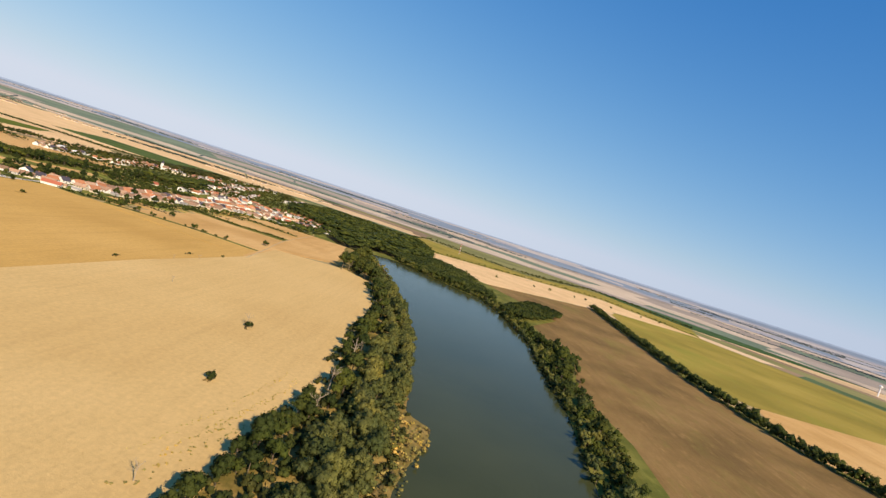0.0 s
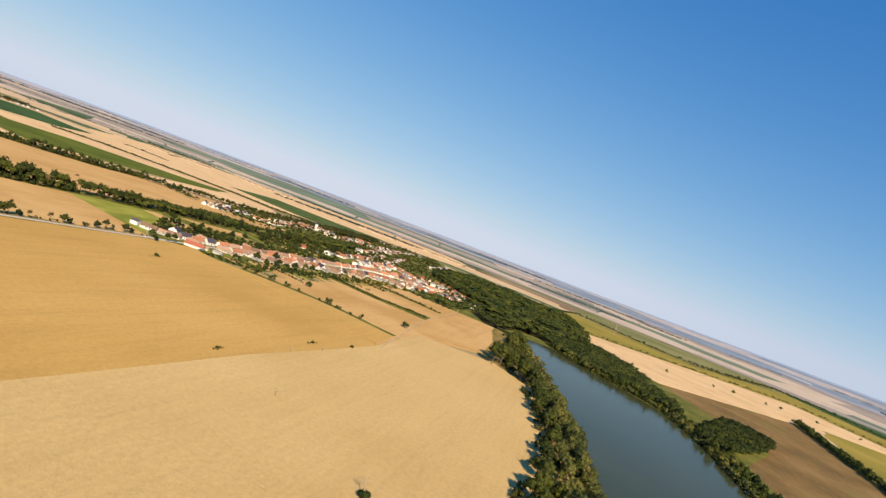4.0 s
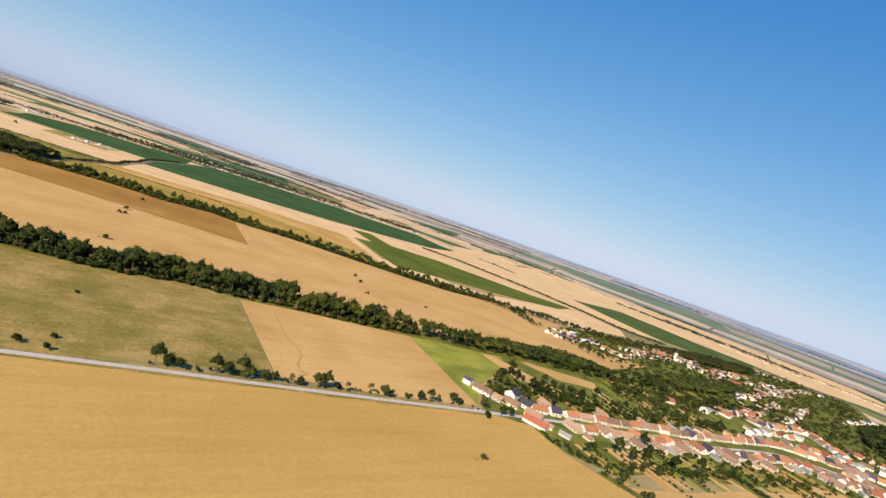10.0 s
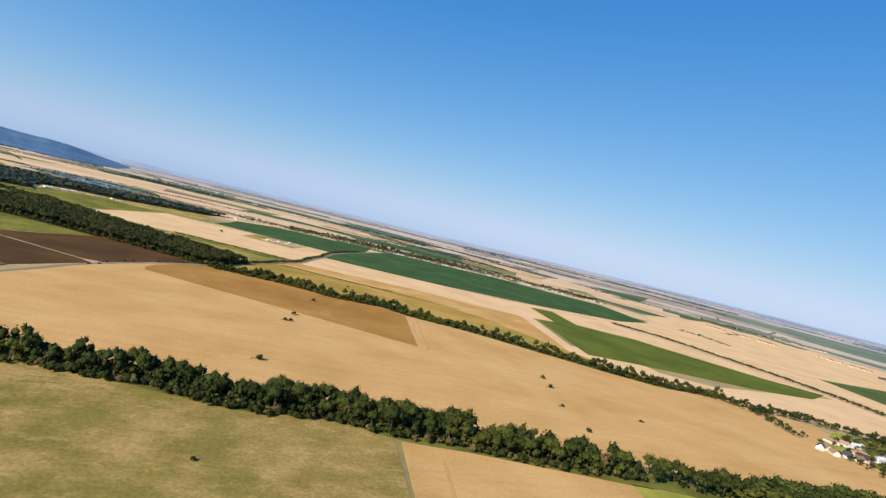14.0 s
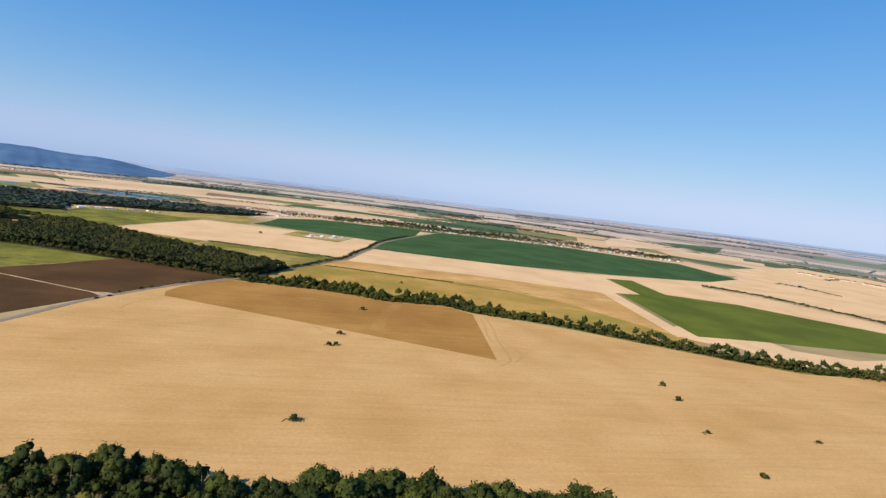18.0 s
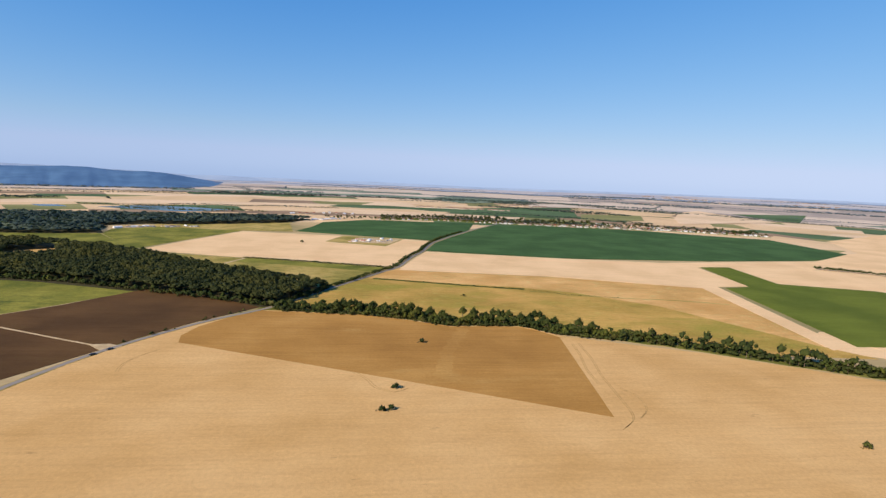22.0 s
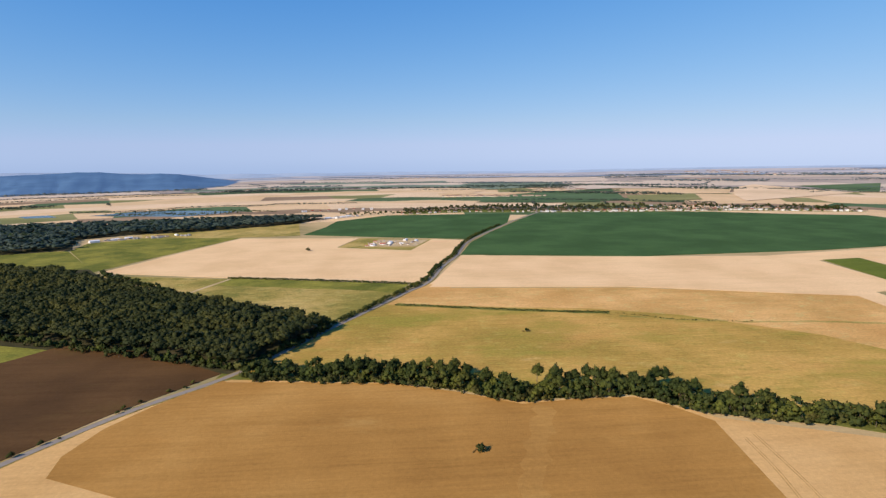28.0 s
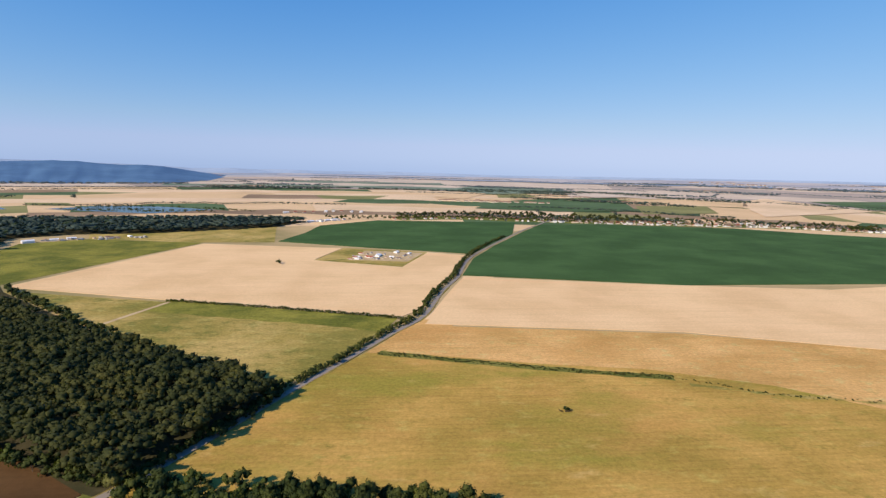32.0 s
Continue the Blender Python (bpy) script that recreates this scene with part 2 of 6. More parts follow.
def foliage(name, light, dark, random_amount=0.25):
    m, n, l, b = node_material(name, 0.7, 0.12)
    info = n.new("ShaderNodeObjectInfo")
    geo = n.new("ShaderNodeNewGeometry")
    r = ramp(n, [(0.0, dark), (1.0, light)])
    l.new(geo.outputs["Random Per Island"], r.inputs[0])
    k = random_amount
    r2 = ramp(n, [(0.0, (1 - k, 1 - k * 0.8, 1 - k)), (0.5, (1, 1, 1)), (1.0, (1 + k, 1 + k * 0.6, 1 + k * 0.2))])
    l.new(info.outputs["Random"], r2.inputs[0])
    c = mixed(n, l, 1.0, r.outputs[0], r2.outputs[0], "MULTIPLY")
    # whole stands differ, and so do single crowns
    for scale, detail, low, high in ((0.014, 3, (0.66, 0.74, 0.77), (1.4, 1.24, 1.05)), (0.11, 1, (0.74, 0.82, 0.84), (1.26, 1.2, 1.08)), (0.9, 2, (0.8, 0.82, 0.85), (1.2, 1.18, 1.1))):
        q = ramp(n, [(0.36, low), (0.5, (1, 1, 1)), (0.64, high)])
        l.new(noise_tex(n, l, mapped(n, l, 0, (1, 1, 0.3)), scale, detail), q.inputs[0])
        c = mixed(n, l, 1.0, c, q.outputs[0], "MULTIPLY")
    l.new(c, b.inputs["Base Color"])
    through_leaf = n.new("ShaderNodeBsdfTranslucent")
    l.new(mixed(n, l, 1.0, c, (1.2, 1.3, 0.6), "MULTIPLY"), through_leaf.inputs["Color"])
    both = n.new("ShaderNodeMixShader")
    both.inputs[0].default_value = 0.3
    l.new(b.outputs[0], both.inputs[1])
    l.new(through_leaf.outputs[0], both.inputs[2])
    l.new(both.outputs[0], n["Material Output"].inputs["Surface"])
    return m


leaf_oak = foliage("oak_leaves", (0.086, 0.106, 0.024), (0.06, 0.076, 0.017))
leaf_willow = foliage("willow_leaves", (0.165, 0.172, 0.058), (0.088, 0.096, 0.028))
leaf_dark = foliage("dark_leaves", (0.062, 0.078, 0.0205), (0.044, 0.057, 0.015))
leaf_wood = foliage("wood_leaves", (0.068, 0.073, 0.022), (0.052, 0.057, 0.017))
leaf_river = foliage("riverside_leaves", (0.082, 0.1, 0.027), (0.056, 0.07, 0.019))
leaf_reed = foliage("reed_leaves", (0.6, 0.46, 0.17), (0.46, 0.36, 0.125))
leaf_dry = foliage("dry_leaves", (0.24, 0.175, 0.08), (0.13, 0.1, 0.045))
bark = plain("bark", (0.16, 0.12, 0.085), 0.95)
bare_wood = plain("bare_branches", (0.33, 0.27, 0.2), 0.95)
asphalt_dark = plain("worn_asphalt", (0.25, 0.21, 0.168), 0.9, vary=0.1, scale=0.3)
asphalt = plain("asphalt", (0.52, 0.46, 0.40), 0.9, vary=0.1, scale=0.3)

# water: dark and glossy, with small waves
water_mat, wn, wl, wb = node_material("river_water", 0.12, 0.13)
deep = ramp(wn, [(0.35, (0.044, 0.052, 0.02)), (0.7, (0.056, 0.063, 0.024))])
wl.new(noise_tex(wn, wl, mapped(wn, wl), 0.012, 4), deep.inputs[0])
wl.new(deep.outputs[0], wb.inputs["Base Color"])
wb.inputs["IOR"].default_value = 1.33
bumped(wn, wl, wb, noise_tex(wn, wl, mapped(wn, wl, 30, (0.5, 1, 1)), 0.5, 5), 0.25, 0.25)


# far land: haze painted into the base colours, paler and bluer with distance
haze_straw = crop("hazed_straw", (0.6, 0.485, 0.37), (0.56, 0.45, 0.34), (0.5, 0.4, 0.31), patch=0.004)
haze_green = crop("hazed_green", (0.19, 0.24, 0.165), (0.165, 0.215, 0.15), (0.145, 0.19, 0.135), patch=0.004)
haze_brown = crop("hazed_brown", (0.4, 0.33, 0.275), (0.36, 0.3, 0.25), (0.31, 0.265, 0.225), patch=0.004)
dim_straw = crop("deep_hazed_straw", (0.5, 0.45, 0.42), (0.46, 0.42, 0.4), (0.42, 0.39, 0.38), patch=0.004)
dim_blue = crop("deep_hazed_woods", (0.24, 0.3, 0.37), (0.215, 0.275, 0.345), (0.195, 0.25, 0.32), patch=0.004)
dim_brown = crop("deep_hazed_fields", (0.37, 0.37, 0.39), (0.345, 0.345, 0.37), (0.32, 0.32, 0.35), patch=0.004)
# leaves of the furthest trees, haze blue mixed into the green
leaf_haze = foliage("hazed_leaves", (0.125, 0.165, 0.20), (0.10, 0.135, 0.17))
# first far tier: crop colours paled slightly to carry the haze
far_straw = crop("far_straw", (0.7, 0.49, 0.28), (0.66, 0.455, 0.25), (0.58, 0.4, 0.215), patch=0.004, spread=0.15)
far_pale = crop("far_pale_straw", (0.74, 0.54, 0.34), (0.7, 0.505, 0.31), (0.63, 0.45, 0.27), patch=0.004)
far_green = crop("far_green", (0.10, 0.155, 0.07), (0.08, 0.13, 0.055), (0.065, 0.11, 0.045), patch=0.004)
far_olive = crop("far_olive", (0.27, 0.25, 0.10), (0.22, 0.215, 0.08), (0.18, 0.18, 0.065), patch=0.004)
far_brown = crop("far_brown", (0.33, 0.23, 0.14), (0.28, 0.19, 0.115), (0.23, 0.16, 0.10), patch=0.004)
# hill colours: woods turned blue and pale by haze painted in
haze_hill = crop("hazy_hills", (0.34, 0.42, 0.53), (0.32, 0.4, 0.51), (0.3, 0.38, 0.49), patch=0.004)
hill_mat = crop("hazed_wooded_hills", (0.095, 0.185, 0.31), (0.082, 0.165, 0.285), (0.07, 0.145, 0.26), patch=0.004)
# far tree leaves, tinted bluer for the haze in between
leaf_far = foliage("blue_hazed_leaves", (0.066, 0.094, 0.08), (0.052, 0.076, 0.067))
wall_white = plain("white_plaster", (0.78, 0.75, 0.70), vary=0.05, random_amount=0.1)
wall_cream = plain("cream_plaster", (0.66, 0.56, 0.42), vary=0.06, random_amount=0.15)
wall_grey = plain("grey_plaster", (0.45, 0.43, 0.40), vary=0.06, random_amount=0.15)
roof_orange = plain("orange_tiles", (0.42, 0.175, 0.085), vary=0.2, scale=0.5, random_amount=0.35)
roof_faded = plain("faded_tiles", (0.33, 0.205, 0.135), vary=0.2, scale=0.5, random_amount=0.35)
roof_red = plain("red_tiles", (0.34, 0.105, 0.06), vary=0.12, scale=0.5, random_amount=0.2)
roof_dark = plain("dark_sheet_roof", (0.07, 0.06, 0.075), 0.6, vary=0.12, random_amount=0.3)
roof_grey = plain("grey_cement_roof", (0.30, 0.28, 0.26), vary=0.12, random_amount=0.2)
brick_mat = plain("chimney_brick", (0.36, 0.17, 0.11))
glass_dark = plain("window_glass", (0.03, 0.035, 0.045), 0.15, 0.5)
door_wood = plain("door_wood", (0.17, 0.09, 0.05), random_amount=0.3)
metal_white = plain("white_metal", (0.75, 0.75, 0.74), 0.5)
metal_red = plain("red_metal", (0.5, 0.06, 0.05), 0.5)
car_black = plain("black_car_paint", (0.02, 0.02, 0.024), 0.25, 0.5)
car_white = plain("white_car_paint", (0.75, 0.75, 0.75), 0.3, 0.5)
rubber = plain("tyre_rubber", (0.02, 0.02, 0.02), 0.9)
track_mat = crop("crushed_straw", (0.5, 0.31, 0.12), (0.46, 0.28, 0.1), (0.42, 0.25, 0.085), patch=0.2)


# ---- mesh helpers ----
def mesh_of(name, verts, faces, material):
    me = bpy.data.meshes.new(name)
    me.from_pydata([tuple(v) for v in verts], [], [tuple(f) for f in faces])
    me.update()
    me.materials.append(material)
    return me


def quads_mesh(name, verts, faces, material, normals=None):
    """A big mesh of quads straight from arrays, with soft normals where they are given."""
    me = bpy.data.meshes.new(name)
    n = len(faces)
    me.vertices.add(len(verts))
    me.vertices.foreach_set("co", np.ascontiguousarray(verts, dtype=np.float32).ravel())
    me.loops.add(4 * n)
    me.loops.foreach_set("vertex_index", np.ascontiguousarray(faces, dtype=np.int32).ravel())
    me.polygons.add(n)
    me.polygons.foreach_set("loop_start", np.arange(n, dtype=np.int32) * 4)
    me.update(calc_edges=True)
    me.materials.append(material)
    if normals is not None:
        me.normals_split_custom_set_from_vertices(normals.tolist())
    return me


def part(name, bm, material, parent, label=""):
    me = bm
    if isinstance(bm, bmesh.types.BMesh):
        me = bpy.data.meshes.new(name)
        bm.to_mesh(me)
        bm.free()
        me.materials.append(material)
    ob = new(name, me)
    ob.parent = parent
    return tagged(ob, label)


def slab(name, pts, z, material, label, category="field", base=-0.3):
    """A flat piece of land with its outline, a little above the ground sheet."""
    z *= 0.4
    area = sum(a[0] * b[1] - b[0] * a[1] for a, b in zip(pts, pts[1:] + pts[:1]))
    pts = pts if area > 0 else pts[::-1]
    n = len(pts)
    verts = [(x, y, z) for x, y in pts] + [(x, y, base) for x, y in pts]
    faces = [tuple(range(n))] + [(i, i + n, (i + 1) % n + n, (i + 1) % n) for i in range(n)]
    ob = new(name, mesh_of(name, verts, faces, material))
    return tagged(ob, label, category, kind="structure")


def curve_points(pts, step):
    """Points along a smooth line through pts."""
    p = [Vector((*q, 0)) for q in pts]
    p = [2 * p[0] - p[1]] + p + [2 * p[-1] - p[-2]]
    out = []
    for a, b, c, d in zip(p, p[1:], p[2:], p[3:]):
        k = max(2, int((c - b).length / step))
        for i in range(k):
            t = i / k
            out.append(0.5 * (2 * b + (c - a) * t + (2 * a - 5 * b + 4 * c - d) * t * t + (3 * b - a - 3 * c + d) * t ** 3))
    return out + [p[-2]]


def strip(name, pts, width, z, material, label, category, step=12.0, ragged=0.0, base=-0.3):
    z *= 0.4
    line = curve_points(pts, step)
    verts, faces = [], []
    for i, p in enumerate(line):
        d = (line[min(i + 1, len(line) - 1)] - line[max(i - 1, 0)]).normalized()
        s = Vector((-d.y, d.x, 0))
        for k in (0.5, -0.5):
            q = p + s * (k * width + random.uniform(-ragged, ragged))
            verts += [(q.x, q.y, z), (q.x, q.y, base)]
    for i in range(len(line) - 1):
        a, b = 4 * i, 4 * i + 4
        faces += [(a, a + 2, b + 2, b), (a + 1, a, b, b + 1), (a + 2, a + 3, b + 3, b + 2)]
    me = mesh_of(name, verts, faces, material)
    return tagged(new(name, me), label, category, kind="structure")


# ---- the land ----
CENTRE = Vector((250, 500, 0))
RISE = [(-180, 60), (-60, 110), (-30, 95), (0, 82), (30, 80), (46, 68), (60, 52), (72, 28), (85, 22), (98, 18), (106, 12), (140, 12), (180, 60)]


def land_z(x, y):
    """The plain is level, and rises a little towards the horizon."""
    d = Vector((x, y, 0)) - CENTRE
    t = min(1.0, max(0.0, (d.length - 2700) / 1750))
    top = float(np.interp(math.degrees(math.atan2(d.y, d.x)), [a for a, z in RISE], [z for a, z in RISE]))
    return top * t * t * (3 - 2 * t)


SPOKES, RINGS = 180, [2700 + 146 * i for i in range(13)]
verts = [(CENTRE.x, CENTRE.y, 0)]
for r in RINGS:
    for i in range(SPOKES):
        x, y = CENTRE.x + r * math.cos(i * math.tau / SPOKES), CENTRE.y + r * math.sin(i * math.tau / SPOKES)
        verts.append((x, y, land_z(x, y)))
faces = [(0, 1 + i, 1 + (i + 1) % SPOKES) for i in range(SPOKES)]
for k in range(len(RINGS) - 1):
    a, c = 1 + k * SPOKES, 1 + (k + 1) * SPOKES
    faces += [(a + i, c + i, c + (i + 1) % SPOKES, a + (i + 1) % SPOKES) for i in range(SPOKES)]
tagged(new("ground", mesh_of("ground", verts, faces, ground_mat)), "wide dry farming plain under a clear sky", "ground", kind="structure")

slab("river_water", [(-300, -30), (60, -10), (168, 0), (240, 0), (310, 3), (427, 11), (520, 31), (620, 47), (740, 75), (832, 106), (860, 148), (890, 192), (930, 184), (895, 130), (916, 66), (843, -2), (766, -80), (695, -101), (618, -113), (514, -122), (456, -119), (343, -115), (218, -103), (60, -109), (-300, -139)], 0.04, water_mat, "calm dark blue-green river between wooded banks", "water")

def field(pts, z, material, label, name="field"):
    """A sown or mown piece of land."""
    return slab(name, pts, z, material, label)


field([(-1500, -300), (-300, 20), (60, 40), (141, 42), (228, 32), (335, 36), (445, 34), (582, 61), (622, 103), (597, 179), (497, 175), (432, 184), (363, 195), (272, 203), (150, 216), (-400, 290), (-1500, 420)], 0.95, standing_a, "wide field of ripe golden wheat beside the river")
field([(-1500, 414), (-400, 284), (150, 210), (272, 197), (363, 189), (432, 179), (499, 172), (506, 220), (518, 264), (524, 321), (533, 363), (537, 400), (508, 414), (435, 420), (357, 429), (302, 436), (245, 442), (100, 460), (-400, 520), (-1500, 600)], 0.85, wheat_a, "wide cut wheat field below the avenue road")
field([(597, 182), (694, 199), (822, 203), (846, 204), (816, 143), (740, 128), (640, 120)], 0.9, wheat_c, "small wheat field between the cart track and the river trees")
field([(-400, 530), (100, 466), (245, 450), (367, 449), (378, 588), (346, 604), (283, 602), (206, 626), (100, 644), (-400, 694)], 0.5, meadow_b, "patchy dry meadow beside the avenue road")
field([(367, 446), (435, 432), (508, 426), (533, 561), (424, 582), (382, 586)], 0.8, wheat_c, "pale wheat field beside the village")
field([(533, 563), (508, 426), (540, 462), (607, 506), (640, 545), (592, 552)], 0.45, bright_grass, "bright mown grass sloping to the gardens")
field([(-500, 745), (100, 672), (206, 647), (268, 634), (342, 636), (372, 626), (400, 616), (458, 602), (520, 597), (552, 597), (600, 590), (669, 584), (737, 566), (860, 560), (880, 690), (845, 700), (873, 735), (890, 835), (783, 838), (694, 882), (593, 943), (480, 990), (450, 1020), (380, 1020), (306, 1054), (204, 1070), (190, 1060), (150, 1013), (101, 932), (69, 846), (20, 724), (0, 740)], 0.7, wheat_d, "large cut wheat field with a few bushes")
field([(203, 1066), (250, 1061), (306, 1053), (345, 1037), (380, 1017), (414, 1020), (446, 1019), (462, 1006), (476, 987), (454, 828), (328, 888), (155, 968), (151, 986), (157, 1012), (170, 1034), (185, 1055), (200, 1069)], 0.8, brown_e, "brown turned stubble wedge in the wheat")
strip("stubble_streak", [(357, 898), (370, 950), (384, 990), (392, 1013)], 11, 0.84, wheat_b, "pale ragged streak of thinner stubble", "stubble", step=5, ragged=2.6)
field([(100, 940), (60, 868), (-90, 960), (10, 1078), (58, 1152), (128, 1128), (195, 1081), (150, 1026), (120, 978)], 0.6, plough, "dark ploughed field beside the country road")
field([(62, 866), (15, 740), (-60, 600), (-260, 800), (-120, 940)], 0.34, plough, "dark ploughed field cut by a farm track")
field([(6, 1078), (55, 1145), (-61, 1182), (-330, 1232), (-480, 1180), (-260, 1040), (-90, 962)], 0.4, pasture, "yellow-green crop beside the wood")
field([(228, 1112), (256, 1165), (283, 1212), (316, 1246), (426, 1216), (489, 1206), (560, 1178), (640, 1113), (722, 962), (745, 930), (640, 940), (560, 985), (470, 1020), (380, 1040), (290, 1078), (205, 1078), (215, 1096)], 0.5, meadow_i, "dry yellow-green meadow with faint mowing lines")
field([(313, 1240), (345, 1300), (560, 1275), (724, 1226), (765, 1214), (722, 960), (640, 1108), (560, 1172), (489, 1202), (426, 1212)], 0.55, tan, "thin tan stubble field beyond the hedge")
field([(346, 1304), (378, 1400), (404, 1490), (600, 1455), (826, 1431), (1214, 1500), (1380, 1420), (1150, 1380), (939, 1400), (870, 1390), (850, 1234), (796, 1226), (745, 962), (722, 952), (765, 1214), (724, 1226), (560, 1280)], 0.75, wheat_far, "pale cut wheat strip")
field([(403, 1496), (434, 1609), (486, 1725), (541, 1832), (597, 1940), (648, 2030), (853, 2050), (1105, 2020), (1243, 1940), (1400, 1880), (1390, 1620), (1214, 1508), (936, 1462), (658, 1450)], 1.6, green_k, "broad dark green maize field")
field([(878, 1392), (936, 1398), (915, 1255), (1040, 1215), (1110, 1140), (1210, 1050), (1300, 1000), (1200, 945), (1100, 935), (930, 950), (841, 960), (756, 962), (804, 1219), (848, 1228)], 1.2, green_l, "bright green crop with a pointed corner")
field([(930, 1450), (890, 1240), (860, 1000), (1290, 990), (1330, 870), (1420, 1400), (1214, 1500)], 0.45, wheat_far, "pale cut wheat round the green corner")
field([(770, 962), (800, 860), (900, 838), (1040, 780), (1250, 800), (1330, 870), (1310, 980), (929, 900)], 0.8, wheat_far, "pale wheat beside the tree line")
field([(-63, 1428), (33, 1714), (244, 1684), (216, 1590), (331, 1545), (371, 1657), (428, 1636), (385, 1490), (342, 1345), (324, 1322), (113, 1379)], 0.75, wheat_far, "pale cut wheat field round the farmyard")
field([(217, 1585), (246, 1686), (372, 1655), (332, 1544)], 0.8, scrub_n, "weedy farmyard in the wheat")
field([(262, 1590), (280, 1664), (366, 1650), (340, 1580)], 0.9, soil_path, "dusty trodden ground between the farm buildings")
field([(-52, 1412), (113, 1373), (322, 1316), (283, 1225), (251, 1180), (176, 1225), (101, 1284)], 0.5, scrub_n, "weedy green field beside the wood")
field([(138, 1743), (165, 1850), (177, 1956), (290, 2068), (600, 2066), (550, 1871), (438, 1647), (291, 1690)], 1.5, green_k, "dark green maize field beside the road")
field([(174, 1960), (288, 2072), (250, 2082), (150, 2000)], 0.7, wheat_far, "straw corner beyond the maize")
field([(-74, 1440), (-112, 1442), (-330, 1490), (-360, 1600), (-262, 1596), (-204, 1614)], 0.48, pasture, "rough pasture between the two woods")
field([(-72, 1436), (-200, 1612), (-215, 1690), (-150, 1742), (30, 1723)], 0.5, pasture, "rough green pasture")
field([(-150, 1746), (-200, 1850), (98, 1928), (134, 1735), (30, 1727)], 0.5, scrub_n, "yellow-green pasture")
# east of the river
field([(60, -140), (245, -136), (306, -140), (397, -128), (496, -150), (662, -135), (785, -190), (900, -150), (1025, -100), (1285, -387), (671, -328), (450, -331), (380, -350), (60, -420)], 0.35, fallow, "bare brown fallow field beside the river")
field([(1299, -440), (1390, -480), (1500, -760), (1086, -963), (626, -569), (593, -382), (671, -336)], 0.6, yellow_g, "yellow-green field beyond the hedge")
field([(593, -386), (626, -569), (800, -760), (300, -900), (380, -365), (450, -338)], 0.7, wheat_d, "strip of wheat beyond the hedge")
field([(1100, 0), (1416, 40), (1650, -286), (1840, -566), (1498, -767), (1396, -480), (1290, -387), (1030, -98)], 0.75, wheat_far, "pale wheat behind the river trees")
field([(1420, 44), (1760, 150), (2100, 78), (1850, -300), (2318, -704), (1840, -900), (1500, -765), (1840, -566), (1652, -286)], 0.6, yellow_g, "yellow-green field with a radio mast")
field([(2110, 78), (2500, 90), (3400, -418), (2900, -900), (2318, -704), (1860, -300)], 0.5, far_olive, "wide olive field behind the radio mast")
field([(1840, -905), (2318, -704), (2900, -900), (2460, -1400), (1900, -1500), (1712, -1498)], 1.5, green_k, "far dark green crop across the river")
field([(1190, 1520), (1330, 1340), (1345, 1010), (1350, 880), (1480, 850), (1490, 930), (1545, 1195), (1850, 1225), (2000, 950), (2300, 900), (2900, 1150), (3000, 1900), (2300, 2300), (1600, 1900), (1450, 1650)], 0.5, wheat_far, "very wide pale wheat plain beyond the hedges")
field([(700, 962), (756, 930), (862, 930), (856, 1000), (760, 1010)], 0.4, wheat_far, "pale wheat beside the tree line's end")
# village strips and gardens
field([(842, 690), (880, 640), (960, 690), (975, 770), (930, 810), (880, 838), (852, 800)], 0.4, wheat_d, "cut wheat at the end of the long tree line")
field([(496, 176), (560, 178), (600, 160), (640, 122), (740, 130), (815, 145), (866, 150), (868, 288), (780, 303), (690, 314), (600, 319), (545, 330), (530, 320), (520, 262)], 0.62, wheat_c, "cut wheat between the garden strips")
field([(534, 363), (542, 330), (552, 262), (548, 183), (499, 178), (508, 222), (520, 264), (526, 321)], 0.85, wheat_a, "narrow strip of wheat behind the gardens")
field([(566, 256), (568, 308), (600, 318), (660, 316), (688, 312), (684, 262), (690, 201), (560, 186)], 0.85, wheat_c, "strip of cut wheat behind the gardens")
field([(694, 330), (712, 326), (708, 262), (720, 203), (692, 201), (687, 262)], 0.95, grass, "green strip with a long hedge")
field([(722, 300), (782, 302), (780, 262), (777, 208), (716, 203), (712, 262)], 0.8, wheat_c, "narrow strip of wheat")
field([(802, 320), (852, 296), (846, 255), (850, 215), (792, 212), (797, 262)], 0.7, wheat_c, "strip of wheat behind the houses")
slab("gardens", [(510, 420), (535, 400), (537, 365), (560, 340), (600, 340), (690, 322), (760, 312), (850, 290), (850, 208), (870, 150), (960, 120), (1100, 100), (1350, 150), (1600, 420), (1950, 560), (1900, 740), (1730, 735), (1600, 770), (1400, 800), (1250, 770), (1000, 760), (885, 700), (860, 558), (740, 560), (640, 545), (607, 504), (542, 460), (514, 430)], 0.3, garden, "green gardens and yards between the houses", "gardens")
field([(1552, 1189), (1496, 930), (1501, 848), (1605, 773), (1733, 737), (1935, 812), (1867, 946), (1838, 1218)], 1.2, green_m, "dark green crop above the village")
field([(880, 700), (1000, 765), (1060, 740), (980, 722), (900, 680)], 0.5, bright_grass, "strip of grass behind the white houses")
field([(862, 560), (870, 680), (900, 660), (960, 620), (1010, 600), (940, 580)], 0.6, wheat_d, "tongue of cut wheat above the wooded belt")
field([(606, 483), (610, 541), (624, 541), (647, 472)], 0.5, wheat_c, "narrow wheat strip among the gardens")
field([(661, 535), (672, 535), (744, 500), (722, 481), (678, 495)], 0.5, wheat_c, "straw strip among the gardens")
